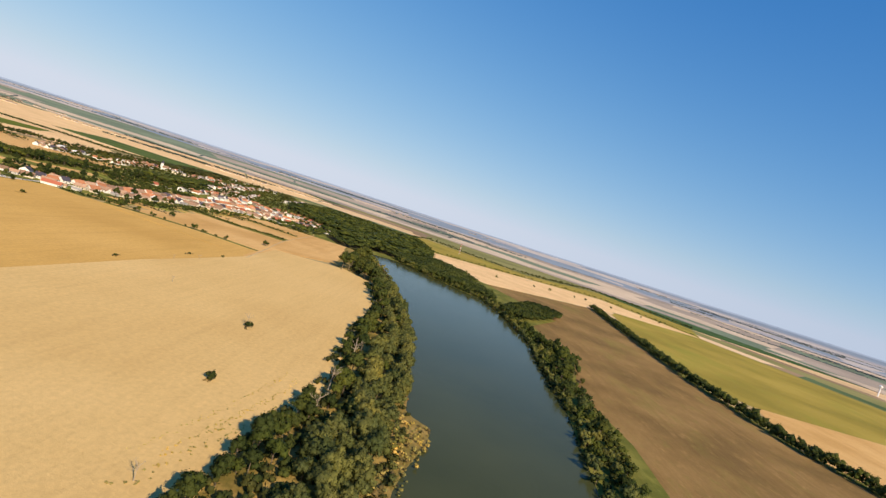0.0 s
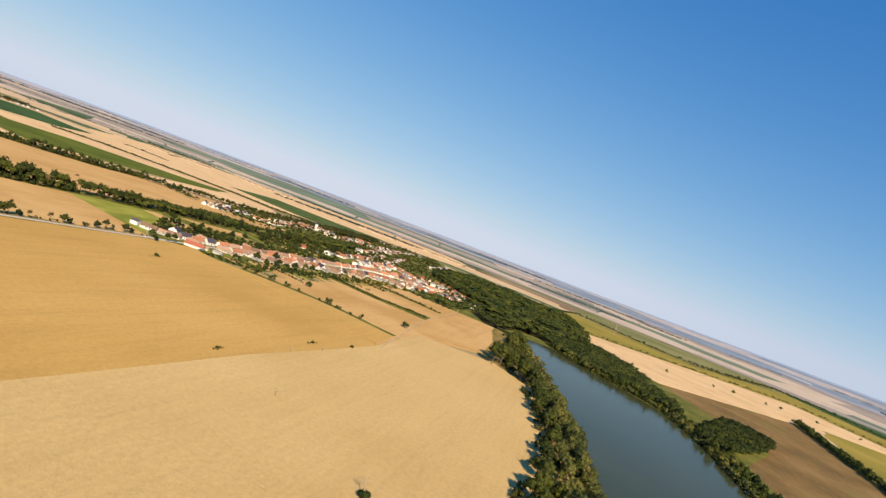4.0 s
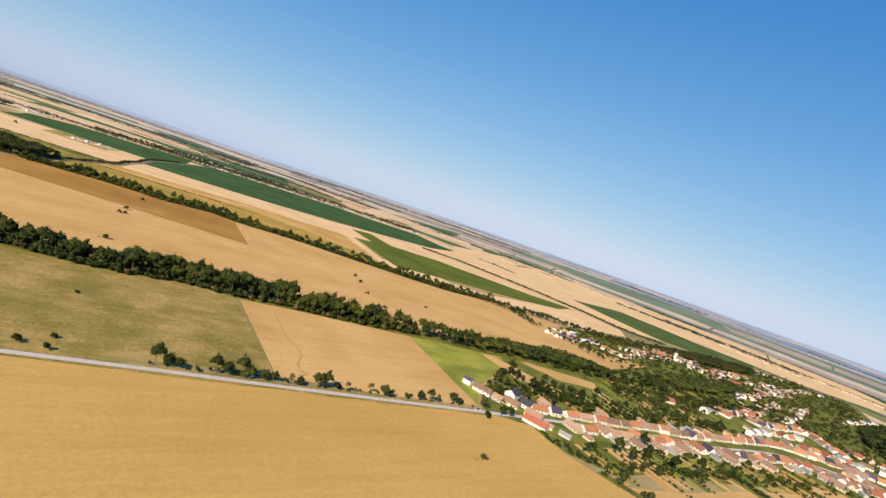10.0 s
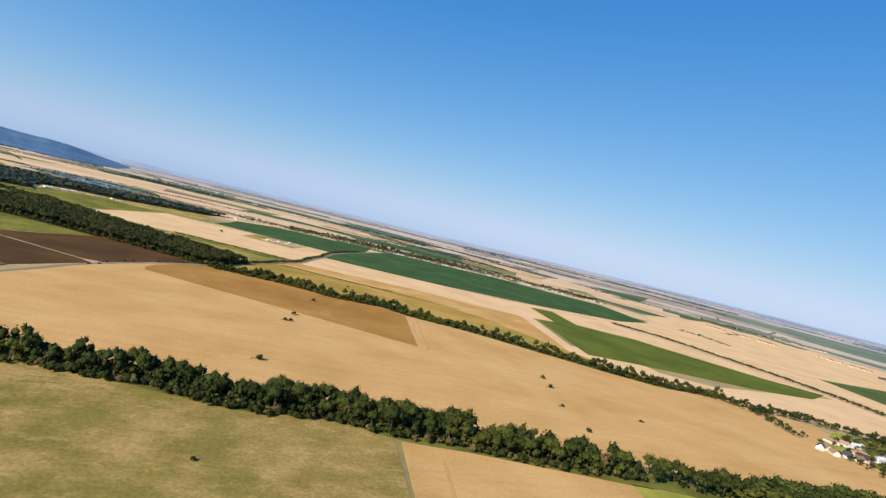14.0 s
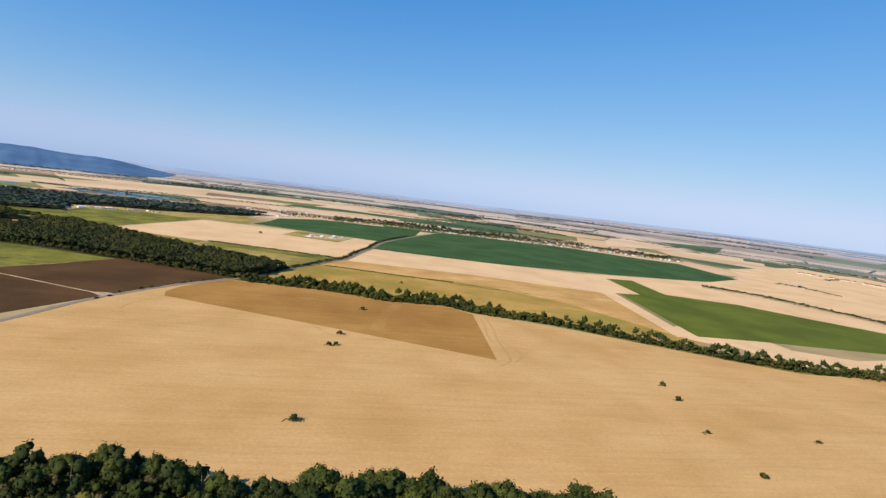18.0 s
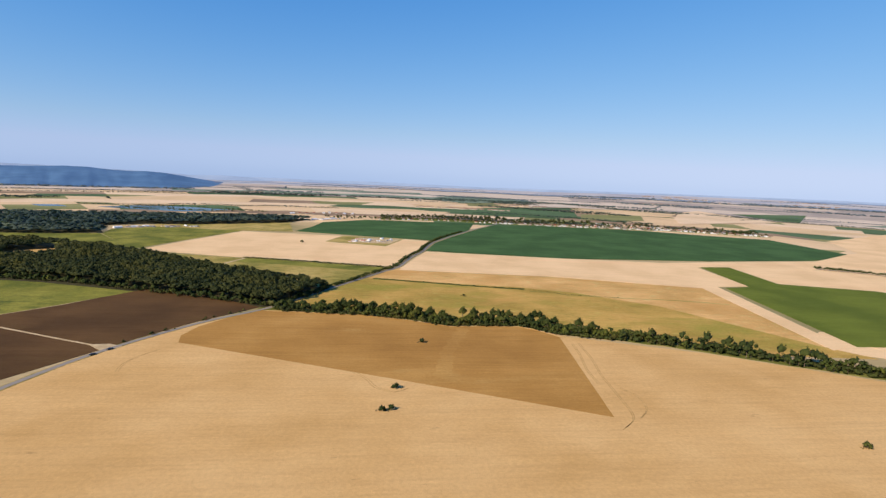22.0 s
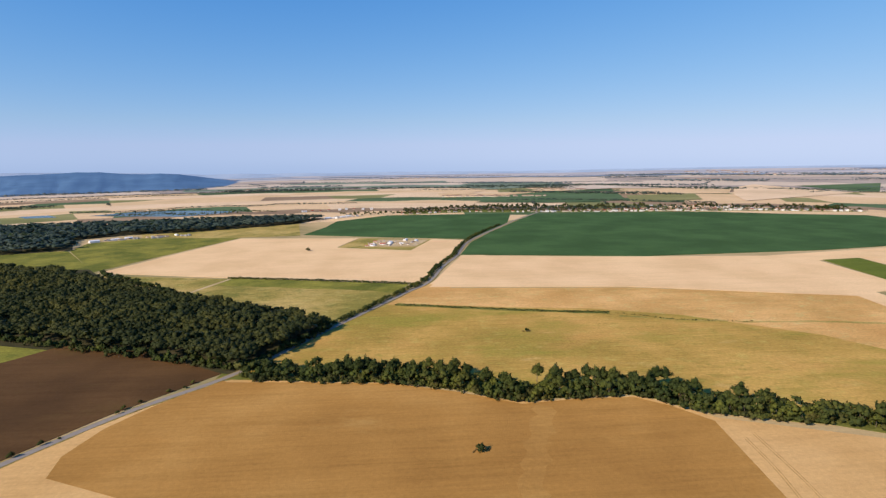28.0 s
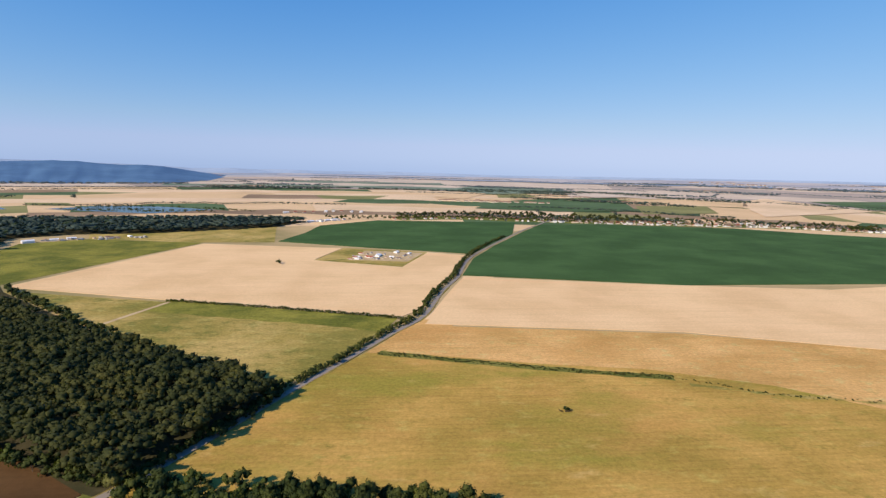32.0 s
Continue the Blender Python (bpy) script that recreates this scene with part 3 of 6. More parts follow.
slab("river_meadow", [(150, 49), (60, 46), (60, -18), (150, -8), (172, -9), (190, -12), (206, -16), (222, -19), (234, -19), (240, -11), (246, -7), (310, -4), (427, 4), (520, 24), (620, 40), (740, 68), (838, 102), (866, 146), (850, 160), (815, 145), (740, 130), (640, 122), (600, 100), (582, 67), (445, 41), (335, 43), (228, 38)], 0.5, reeds, "grassy river bank under the trees", "river bank")
slab("river_meadow", [(60, -101), (218, -95), (343, -107), (456, -111), (514, -114), (617, -105), (691, -93), (759, -73), (835, 4), (906, 69), (886, 128), (925, 180), (1100, 0), (1030, -98), (900, -151), (785, -191), (662, -136), (496, -151), (397, -129), (306, -141), (245, -137), (60, -141)], 0.4, grass, "grassy far bank of the river", "river bank")
strip("grass_verge", [(-300, 690), (0, 660), (120, 646), (206, 634), (232, 636), (268, 620), (342, 622), (370, 612), (400, 602), (458, 588), (520, 580), (575, 573), (625, 562), (672, 556), (745, 530)], 34, 0.45, grass, "shaded grass under the tree line", "grass", ragged=1.5)
strip("grass_verge", [(195, 1080), (250, 1072), (310, 1062), (350, 1048), (376, 1032), (414, 1032), (452, 1030), (480, 1006), (535, 985), (593, 957), (694, 897), (783, 853), (880, 836)], 17, 0.45, grass, "rough grass under the tree line", "grass", ragged=1.5)
strip("grass_verge", [(1290, -388), (980, -359), (671, -332), (540, -331), (450, -335), (382, -354), (250, -382)], 14, 0.42, grass, "grass under the long hedge", "grass", ragged=1.0)
strip("grass_verge", [(-60, 560), (20, 720), (72, 848), (104, 938), (154, 1022), (198, 1071), (226, 1114), (256, 1170), (283, 1217), (321, 1284), (346, 1327), (372, 1420), (397, 1490), (428, 1609), (480, 1725), (534, 1832), (590, 1940), (655, 2050)], 6, 0.9, meadow_b, "dry grass verge of the country road", "verge", ragged=0.8)
strip("grass_verge", [(-400, 523), (100, 463), (245, 446), (302, 440), (357, 433), (435, 424), (510, 416)], 10, 0.92, meadow_b, "dry grass verge of the avenue road", "verge", ragged=0.8)
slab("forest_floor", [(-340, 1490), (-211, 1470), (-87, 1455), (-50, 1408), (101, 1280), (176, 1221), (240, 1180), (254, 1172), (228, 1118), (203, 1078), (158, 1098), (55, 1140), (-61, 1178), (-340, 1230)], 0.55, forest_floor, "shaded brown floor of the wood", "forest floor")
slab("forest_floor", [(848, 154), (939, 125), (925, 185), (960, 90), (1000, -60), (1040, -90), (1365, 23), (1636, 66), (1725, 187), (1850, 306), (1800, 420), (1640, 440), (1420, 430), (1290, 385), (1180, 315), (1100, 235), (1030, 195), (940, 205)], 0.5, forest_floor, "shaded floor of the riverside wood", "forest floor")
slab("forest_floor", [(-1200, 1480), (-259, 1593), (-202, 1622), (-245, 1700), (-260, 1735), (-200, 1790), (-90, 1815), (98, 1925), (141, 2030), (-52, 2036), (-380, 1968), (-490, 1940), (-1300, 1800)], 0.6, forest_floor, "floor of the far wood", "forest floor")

field([(-215, 1385), (-176, 1418), (-140, 1340), (-185, 1318)], 1.6, tan, "straw clearing in the wood")
strip("weed_strip", [(505, 1176), (552, 1160), (608, 1147), (683, 1137), (740, 1120)], 3.5, 0.62, scrub_n, "strip of green weeds across the meadow", "weeds", ragged=1.6, step=8)
strip("weed_strip", [(108, 1362), (217, 1334), (318, 1304)], 40, 0.56, pasture, "green weeds along the hedge", "weeds", ragged=2.0, step=10)
strip("weed_strip", [(309, 1237), (366, 1220), (445, 1199), (500, 1187)], 8, 0.62, grass, "grass under the low hedge", "weeds", ragged=1.0, step=8)

strip("grass_balk", [(544, 345), (554, 300), (559, 254), (556, 218), (551, 183)], 8, 0.8, grass, "green grass balk between wheat strips", "grass", ragged=0.8, step=8)
strip("grass_balk", [(792, 318), (790, 261), (785, 210)], 9, 0.8, grass, "green grass balk between wheat strips", "grass", ragged=0.8, step=8)
field([(1872, 952), (1942, 815), (1960, 700), (2150, 560), (2700, 650), (3000, 900), (2900, 1140), (2300, 895), (2000, 945), (1855, 1215)], 0.55, wheat_far, "pale wheat plain behind the village")

# land up to the road's edge
field([(226, 1108), (262, 1172), (290, 1222), (302, 1242), (330, 1236), (300, 1180), (260, 1100)], 0.42, meadow_i, "dry meadow along the country road")
field([(300, 1238), (328, 1290), (348, 1322), (372, 1310), (345, 1228)], 0.44, tan, "thin stubble along the country road")
field([(346, 1318), (354, 1336), (380, 1420), (405, 1494), (440, 1490), (400, 1300)], 0.46, wheat_far, "pale stubble along the country road")

# roads
strip("road", [(-400, 523), (100, 463), (245, 446), (302, 440), (357, 433), (435, 424), (510, 416), (545, 412), (599, 405), (656, 394), (709, 388), (757, 374), (834, 367), (890, 356), (940, 325), (990, 280), (1010, 240)], 4.0, 1.0, asphalt, "narrow asphalt road lined with trees", "road")
strip("road", [(-60, 560), (20, 720), (72, 848), (104, 938), (154, 1022), (198, 1071), (226, 1114), (256, 1170), (283, 1217), (321, 1284), (346, 1327), (372, 1420), (397, 1490), (428, 1609), (480, 1725), (534, 1832), (590, 1940), (655, 2050), (720, 2160)], 4.2, 1.1, asphalt_dark, "grey country road running through the fields", "road")
strip("cart_track", [(495, 172), (575, 183), (694, 200), (848, 207), (900, 215)], 1.3, 1.0, soil_path, "dusty cart track between the fields", "track")
strip("cart_track", [(113, 953), (72, 972), (31, 992), (-60, 1036)], 2.2, 0.75, soil_path, "pale farm track joining the road", "track")
field([(118, 958), (110, 945), (92, 962), (106, 964)], 1.05, soil_path, "pale dusty apron where the farm track meets the road", "track_mouth")
strip("cart_track", [(90, 1305), (115, 1373)], 4.0, 0.7, soil_path, "pale track across the weedy field", "track")
strip("cart_track", [(1560, -260), (1640, -290), (1760, -280)], 5.0, 1.0, soil_path, "pale track in the far wheat", "track")


# ---- trees ----
BLOB = np.array([(x, y, z) for x in (-1, 1) for y in (-1, 1) for z in (-1, 1)]) / 3 ** 0.5
BLOB_FACES = np.array([(0, 1, 3, 2), (4, 6, 7, 5), (0, 4, 5, 1), (2, 3, 7, 6), (0, 2, 6, 4), (1, 5, 7, 3)])


def unit(v):
    return v / np.maximum(np.linalg.norm(v, axis=-1, keepdims=True), 1e-6)


def crown_arrays(seed, rx, rz, zc, clumps, cards, leaf, top=0.0, fat=1.0):
    """Leafy clumps in an uneven ellipsoid: a lumpy heart each, wrapped in leaf sprays."""
    rng = np.random.default_rng(seed)
    V, F, N, at = [], [], [], 0
    for i in range(clumps):
        d = unit(rng.normal(size=3))
        if d[2] < -0.35:
            d[2] *= -0.4
        c = d * (rx, rx, rz) * rng.uniform(0.45, 0.92)
        c[:2] *= 1 - top * max(0.0, c[2] / rz)
        outward = unit(c / (rx, rx, rz))
        c[2] += zc
        r = fat * rx * rng.uniform(0.26, 0.44)
        turn = unit(rng.normal(size=(3, 3)))
        turn[1] = unit(turn[1] - turn[0] * turn[0].dot(turn[1]))
        turn[2] = np.cross(turn[0], turn[1])
        core = BLOB @ turn
        V.append(c + core * r * 0.84 * rng.uniform(0.82, 1.15, (8, 1)))
        N.append(unit(0.75 * core + 0.35 * outward + (0, 0, 0.1)))
        F.append(BLOB_FACES + at)
        at += 8
        n = unit(rng.normal(size=(cards, 3)) + outward * 0.35)
        mid = c + n * r * rng.uniform(0.7, 1.24, (cards, 1))
        soft = unit(0.8 * n + 0.35 * outward + (0, 0, 0.12) + rng.normal(scale=0.12, size=(cards, 3)))
        face = unit(n + rng.normal(scale=0.55, size=(cards, 3)))
        u = unit(np.cross(face, rng.normal(size=(cards, 3))))
        w = np.cross(face, u)
        s = leaf * rng.uniform(0.5, 1.2, (cards, 1))
        V.append(np.stack([mid - u * s, mid - w * s * 0.6, mid + u * s, mid + w * s * 0.6], 1).reshape(-1, 3))
        N.append(np.repeat(soft, 4, axis=0))
        F.append(np.arange(4 * cards).reshape(-1, 4) + at)
        at += 4 * cards
    return np.concatenate(V), np.concatenate(F), np.concatenate(N)


def limb(V, F, a, b, r0, r1, sides=6):
    a, b = Vector(a), Vector(b)
    turn = (b - a).to_track_quat("Z", "Y").to_matrix()
    at = len(V)
    for p, r in ((a, r0), (b, r1)):
        for k in range(sides):
            V.append(p + turn @ Vector((r * math.cos(k * math.tau / sides), r * math.sin(k * math.tau / sides), 0)))
    for k in range(sides):
        F.append((at + k, at + (k + 1) % sides, at + sides + (k + 1) % sides, at + sides + k))


def trunk_arrays(seed, height, radius, spread, limbs):
    rng = random.Random(seed)
    V, F = [], []
    fork = height * 0.4
    limb(V, F, (0, 0, -0.4), (0.1, 0, fork), radius, radius * 0.7)
    limb(V, F, (0.1, 0, fork), (0, 0.2, height * 0.85), radius * 0.7, radius * 0.2)
    for i in range(limbs):
        a = i * math.tau / limbs + rng.uniform(-0.4, 0.4)
        z = fork * rng.uniform(0.75, 1.3)
        e = (spread * math.cos(a), spread * math.sin(a), height * rng.uniform(0.6, 0.85))
        limb(V, F, (0.05, 0, z), e, radius * 0.4, radius * 0.1, 5)
    return np.array([tuple(v) for v in V]), np.array(F), np.zeros((len(V), 3))


KINDS = {}


def tree_kind(key, name, label, category, seed, height, rx, rz, material, clumps=26, cards=24, leaf=0.56, top=0.3, limbs=5, group="", sparse=(7, 7)):
    trunk = trunk_arrays(seed, height, max(0.12, height * 0.022), rx * 0.6, limbs)
    crown = crown_arrays(seed, rx, rz, height - rz * 0.95, clumps, cards, leaf, top)
    thin = (trunk_arrays(seed, height, max(0.12, height * 0.022), rx * 0.6, 1) if limbs > 3 else None,
            crown_arrays(seed + 100, rx, rz, height - rz * 0.95, *sparse, min(rx * 0.22, leaf * 1.5), top, 1.25))
    KINDS[key] = dict(name=name, label=label, category=category, group=group, material=material, arrays=thin,
                      trunk=quads_mesh("trunk", *trunk[:2], bark), crown=quads_mesh("crown", *crown[:2], material, crown[2]))


def plant(key, x, y, size=1.0, z=0.0, label="", tall=1.0, name=""):
    k = KINDS[key]
    root = new(name or k["name"])
    root.empty_display_size = 0.5
    part("trunk", k["trunk"], None, root)
    part("crown", k["crown"], None, root)
    root.matrix_basis = pose(x, y, z, rz=random.uniform(0, 360)) @ Matrix.Diagonal((size, size, size * tall, 1))
    return tagged(root, label or k["label"], k["category"], k["group"])


tree_kind("oak1", "tree", "tall broad green tree in a field tree line", "tree", 1, 15, 5.4, 6.2, leaf_oak, group="field trees")
tree_kind("oak2", "tree", "round-crowned dark green tree in a tree line", "tree", 2, 13, 5.0, 5.2, leaf_dark, group="field trees")
tree_kind("oak3", "tree", "slender green tree in a tree line", "tree", 3, 16, 3.8, 6.6, leaf_oak, 24, 24, 0.55, group="field trees")
tree_kind("low1", "tree", "low bushy tree filling a tree line", "tree", 4, 8, 4.2, 3.7, leaf_dark, 20, 22, 0.5, group="field trees")
tree_kind("low2", "tree", "low spreading green tree", "tree", 5, 7, 3.8, 3.3, leaf_oak, 20, 22, 0.5, group="field trees")
tree_kind("willow1", "willow", "grey-green willow leaning on the river bank", "tree", 6, 12, 5.0, 5.6, leaf_willow, 36, 36, 0.42, group="river willows")
tree_kind("willow2", "willow", "pale grey-green willow beside the river", "tree", 7, 10, 4.3, 4.8, leaf_willow, 34, 34, 0.38, group="river willows")
tree_kind("poplar", "poplar", "tall rounded poplar standing by the river", "tree", 8, 19, 5.6, 8.2, leaf_river, 34, 34, 0.52, 0.2, group="river poplars")
tree_kind("dry", "tree", "half-bare greyish tree in a tree line", "tree", 9, 12, 3.6, 4.8, leaf_dry, 12, 26, 0.5, group="field trees")
tree_kind("bush", "bush", "round green bush", "bush", 10, 3.6, 2.5, 1.8, leaf_dark, 12, 24, 0.36, limbs=3, group="field bushes")
tree_kind("shrub", "shrub", "low dark shrub in a hedge", "shrub", 11, 4.6, 2.8, 2.3, leaf_dark, 12, 24, 0.42, limbs=3, group="hedge shrubs")


def spots(pts, spacing, width, keys, size=(0.75, 1.15), skip=0.0):
    line = curve_points(pts, spacing)
    for i, p in enumerate(line):
        if random.random() < skip:
            continue
        d = (line[min(i + 1, len(line) - 1)] - line[max(i - 1, 0)]).normalized()
        s = Vector((-d.y, d.x, 0))
        q = p + s * random.uniform(-width, width) / 2 + d * random.uniform(-0.4, 0.4) * spacing
        yield random.choice(keys), q.x, q.y, random.uniform(*size)


def line_of(pts, spacing, width, keys, size=(0.75, 1.15), skip=0.0, label="", name=""):
    """Trees along a line, each a thing of its own."""
    for key, x, y, s in spots(pts, spacing, width, keys, size, skip):
        plant(key, x, y, s, label=label, name=name)


def thicket(places, label, name="tree_row", category="tree row"):
    """Too many plants to count, as one growth."""
    V, F, M, N, at = [], [], [], [], 0
    mats = [bark]
    for key, x, y, s in places:
        k = KINDS[key]
        if k["material"] not in mats:
            mats.append(k["material"])
        a, tall = random.uniform(0, math.tau), random.uniform(0.85, 1.15)
        c, d = math.cos(a) * s, math.sin(a) * s
        for n, arrays in enumerate(k["arrays"]):
            if arrays is None:
                continue
            v, f, soft = arrays
            V.append(np.stack([v[:, 0] * c - v[:, 1] * d + x, v[:, 0] * d + v[:, 1] * c + y, v[:, 2] * s * tall + land_z(x, y)], 1))
            N.append(np.stack([(soft[:, 0] * c - soft[:, 1] * d) / s, (soft[:, 0] * d + soft[:, 1] * c) / s, soft[:, 2]], 1))
            F.append(f + at)
            M.append(np.full(len(f), mats.index(k["material"]) if n else 0, dtype=np.int32))
            at += len(v)
    me = quads_mesh(name, np.concatenate(V), np.concatenate(F), mats[0], np.concatenate(N))
    for m in mats[1:]:
        me.materials.append(m)
    me.polygons.foreach_set("material_index", np.concatenate(M))
    return tagged(new(name, me), label, category, kind="stuff")


tree_kind("under", "thicket", "dense green undergrowth", "undergrowth", 31, 5.2, 3.6, 3.0, leaf_wood, 10, 24, 0.6, limbs=3, sparse=(6, 8))
tree_kind("under2", "thicket", "dense dull green undergrowth", "undergrowth", 32, 4.4, 3.2, 2.6, leaf_dark, 10, 24, 0.6, limbs=3, sparse=(6, 8))
tree_kind("dryb", "thicket", "pale dry shrub", "undergrowth", 36, 5.0, 3.0, 2.6, leaf_dry, 10, 24, 0.6, limbs=4, sparse=(6, 8))
tree_kind("reed", "reed", "dry reeds", "reeds", 41, 5.0, 3.0, 2.4, leaf_reed, 10, 24, 0.6, limbs=3, sparse=(6, 9))
tree_kind("far1", "tree", "far tree", "tree", 33, 11, 4.6, 4.6, leaf_wood, 6, 10, 1.2, limbs=2, sparse=(5, 6))
tree_kind("far2", "tree", "far tree", "tree", 34, 8, 4.2, 3.8, leaf_dark, 6, 10, 1.2, limbs=2, sparse=(5, 6))
# far rows of trees take the leaf colours with painted haze
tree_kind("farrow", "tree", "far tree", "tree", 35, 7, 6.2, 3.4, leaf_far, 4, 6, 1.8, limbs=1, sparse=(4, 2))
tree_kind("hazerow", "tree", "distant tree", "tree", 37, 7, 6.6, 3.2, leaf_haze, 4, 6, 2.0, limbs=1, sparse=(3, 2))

# tree line between the meadow and the cut wheat
LINE_1 = [(120, 648), (206, 634), (232, 634), (268, 617), (305, 613), (342, 615), (372, 604), (421, 599), (458, 588), (520, 580), (548, 577)]
line_of(LINE_1[:5], 6, 13, ["oak1", "oak2", "oak3", "dry", "low1", "oak2", "oak1"], (0.6, 0.92), name="field_tree")
line_of([(x, y + 9) for x, y in LINE_1[1:5]], 7, 7, ["oak1", "oak2", "oak1"], (0.72, 0.98), name="field_tree", label="tall green tree at the back of the tree line")
line_of([(x, y + 9) for x, y in LINE_1[4:8]], 7, 7, ["oak1", "oak2", "oak1"], (0.98, 1.28), name="field_tree", label="tall green tree at the back of the tree line")
line_of(LINE_1[4:], 5.5, 14, ["oak1", "oak2", "oak1", "dry", "oak2"], (0.75, 1.12), name="field_tree")
for x, y, k, s in ((228, 632, "oak1", 1.1), (254, 623, "oak2", 1.15), (275, 618, "oak2", 1.1), (320, 612, "oak1", 1.35), (327, 614, "oak3", 1.15), (389, 604, "oak1", 1.35), (358, 609, "oak2", 1.3), (417, 600, "oak1", 1.4), (426, 600, "oak2", 1.5), (452, 590, "oak1", 1.35), (462, 588, "oak2", 1.4), (482, 585, "oak1", 1.15), (497, 583, "oak2", 1.35), (534, 577, "oak1", 1.2), (168, 640, "oak2", 1.1)):
    plant(k, x, y, s, label="tall old tree standing above the tree line", name="field_tree")
thicket([*spots([(x, y - 9) for x, y in LINE_1], 2.6, 7, ["under", "under2", "under2", "dryb"], (0.65, 1.25)), *spots(LINE_1, 2.0, 18, ["under", "low1", "oak2", "low2", "low1"], (0.8, 1.3)), *spots([(x, y + 9) for x, y in LINE_1], 2.6, 6, ["under", "under2"], (0.6, 1.1)), *spots([(-300, 700), (0, 668), (130, 650)], 3, 22, ["under", "low1", "oak2", "oak3"], (0.7, 1.1))], "dense undergrowth filling the tree line between the fields")
LINE_1B = [(575, 574), (625, 562), (672, 556), (745, 530), (800, 520), (850, 515), (930, 520)]
line_of([(554, 574), (580, 568), (616, 560)], 4.5, 16, ["oak1", "oak2"], (0.9, 1.15), name="field_tree", label="big broad tree in a copse between the fields")
thicket([*spots(LINE_1B, 3.5, 22, ["under", "low1", "low2", "oak2"], (0.75, 1.05)), *spots(LINE_1B, 4.5, 26, ["low1", "oak2", "under2"], (0.7, 1.0))], "wooded belt above the village gardens")
plant("bush", 553, 645, 1.0, label="lone dark bush in cut wheat")
# second tree line beside the brown wedge
LINE_2 = [(212, 1078), (250, 1071), (310, 1060), (350, 1046), (376, 1030), (414, 1030), (452, 1028), (480, 1004), (535, 984)]
line_of(LINE_2, 7, 12, ["low1", "low2", "oak2", "low1"], (0.8, 1.05), name="hedge_tree", label="green tree in a field tree line")
line_of([(268, 1072), (300, 1070), (330, 1066), (352, 1054)], 5, 16, ["oak2", "low1", "oak2"], (0.85, 1.0), name="hedge_tree", label="tall tree in a field tree line")
line_of([(398, 1040), (430, 1042), (462, 1030), (478, 1014)], 5, 14, ["oak2", "low1"], (0.85, 1.0), name="hedge_tree", label="broad tree in a field tree line")
thicket([*spots([(x - 1, y - 8) for x, y in LINE_2], 2.6, 5, ["under", "under2"], (0.55, 0.95)), *spots([(x, y - 3) for x, y in LINE_2], 2, 12, ["under", "low1", "low2"], (0.85, 1.15)), *spots([(x + 4, y + 9) for x, y in LINE_2], 4, 10, ["low1", "under", "low2"], (0.7, 1.0))], "dense shrubs under the tree line beside the brown field")
thicket([*spots([(535, 984), (593, 957), (694, 895), (783, 852), (880, 835)], 2.6, 15, ["low1", "low1", "low2", "oak2"], (0.85, 1.15)), *spots([(535, 984), (593, 957), (694, 895), (783, 852), (880, 835)], 1.8, 14, ["under", "under2"], (0.8, 1.2)), *spots([(880, 835), (900, 800), (960, 800), (1040, 760), (1110, 735), (1290, 735)], 2.0, 26, ["far2", "far2", "far1"], (0.8, 1.1)), *spots([(880, 720), (890, 760), (910, 800)], 3, 22, ["far2"], (0.7, 1.0))], "long tree line across the cut fields")
# line beyond the green corner
thicket(spots([(1110, 1400), (1202, 1330), (1290, 1140), (1325, 990), (1330, 863), (1400, 800)], 2.0, 9, ["far2"], (0.65, 0.95)), "hedge of trees beyond the green field")
# the river's near bank
BANK = [(60, 33), (150, 35), (228, 28), (300, 31), (340, 33), (430, 33), (500, 43), (575, 60)]
line_of(BANK[1:], 7, 12, ["oak1", "oak2", "oak3", "low1", "poplar"], (0.6, 0.85), name="bank_tree", label="leafy tree on the wooded river bank")
line_of([(100, 14), (168, 14), (240, 12), (310, 14), (430, 20), (510, 34), (590, 52)], 6, 14, ["willow1", "willow2", "willow1", "low2"], (0.75, 1.1))
line_of([(112, 36), (136, 42), (163, 37), (217, 31)], 4.5, 6, ["oak2", "low1", "low2", "oak1"], (0.55, 0.8), name="bank_tree", label="leafy tree at the edge of the wheat")
line_of([(96, 16), (140, 16), (180, 14), (220, 10), (262, 8)], 4.2, 20, ["willow1", "willow2"], (0.6, 0.9))
line_of([(84, 6), (150, 5), (236, 0), (310, 2), (427, 10), (520, 30), (600, 46)], 5.5, 8, ["willow1", "willow2"], (0.65, 1.0))
thicket([*spots(BANK, 3.5, 18, ["under", "under2"], (0.7, 1.0)), *spots([(60, 14), (168, 12), (240, 10), (310, 12), (430, 18), (510, 32), (590, 52)], 4, 16, ["under", "willow2"], (0.5, 0.7)), *spots([(100, -4), (150, -2), (196, -6), (246, -3), (310, 0), (427, 8), (520, 28), (620, 44), (740, 72), (836, 106)], 3.5, 7, ["willow2", "under", "dryb"], (0.35, 0.65)), *spots([(90, 26), (140, 28), (180, 24), (230, 20)], 1.8, 22, ["under", "under2", "under"], (0.6, 0.95)), *spots([(120, -2), (160, -4), (200, -6), (240, -5)], 1.5, 7, ["reed", "under"], (0.3, 0.5)), *spots([(-200, 20), (0, 14), (70, 20)], 4, 30, ["willow1", "oak2", "under"], (0.7, 0.9))], "dense undergrowth on the river bank")
line_of([(590, 62), (640, 84), (740, 98), (800, 116)], 9, 18, ["poplar", "oak1", "oak2"], (0.75, 0.95), name="bank_tree", label="tall leafy tree at the bend of the river")
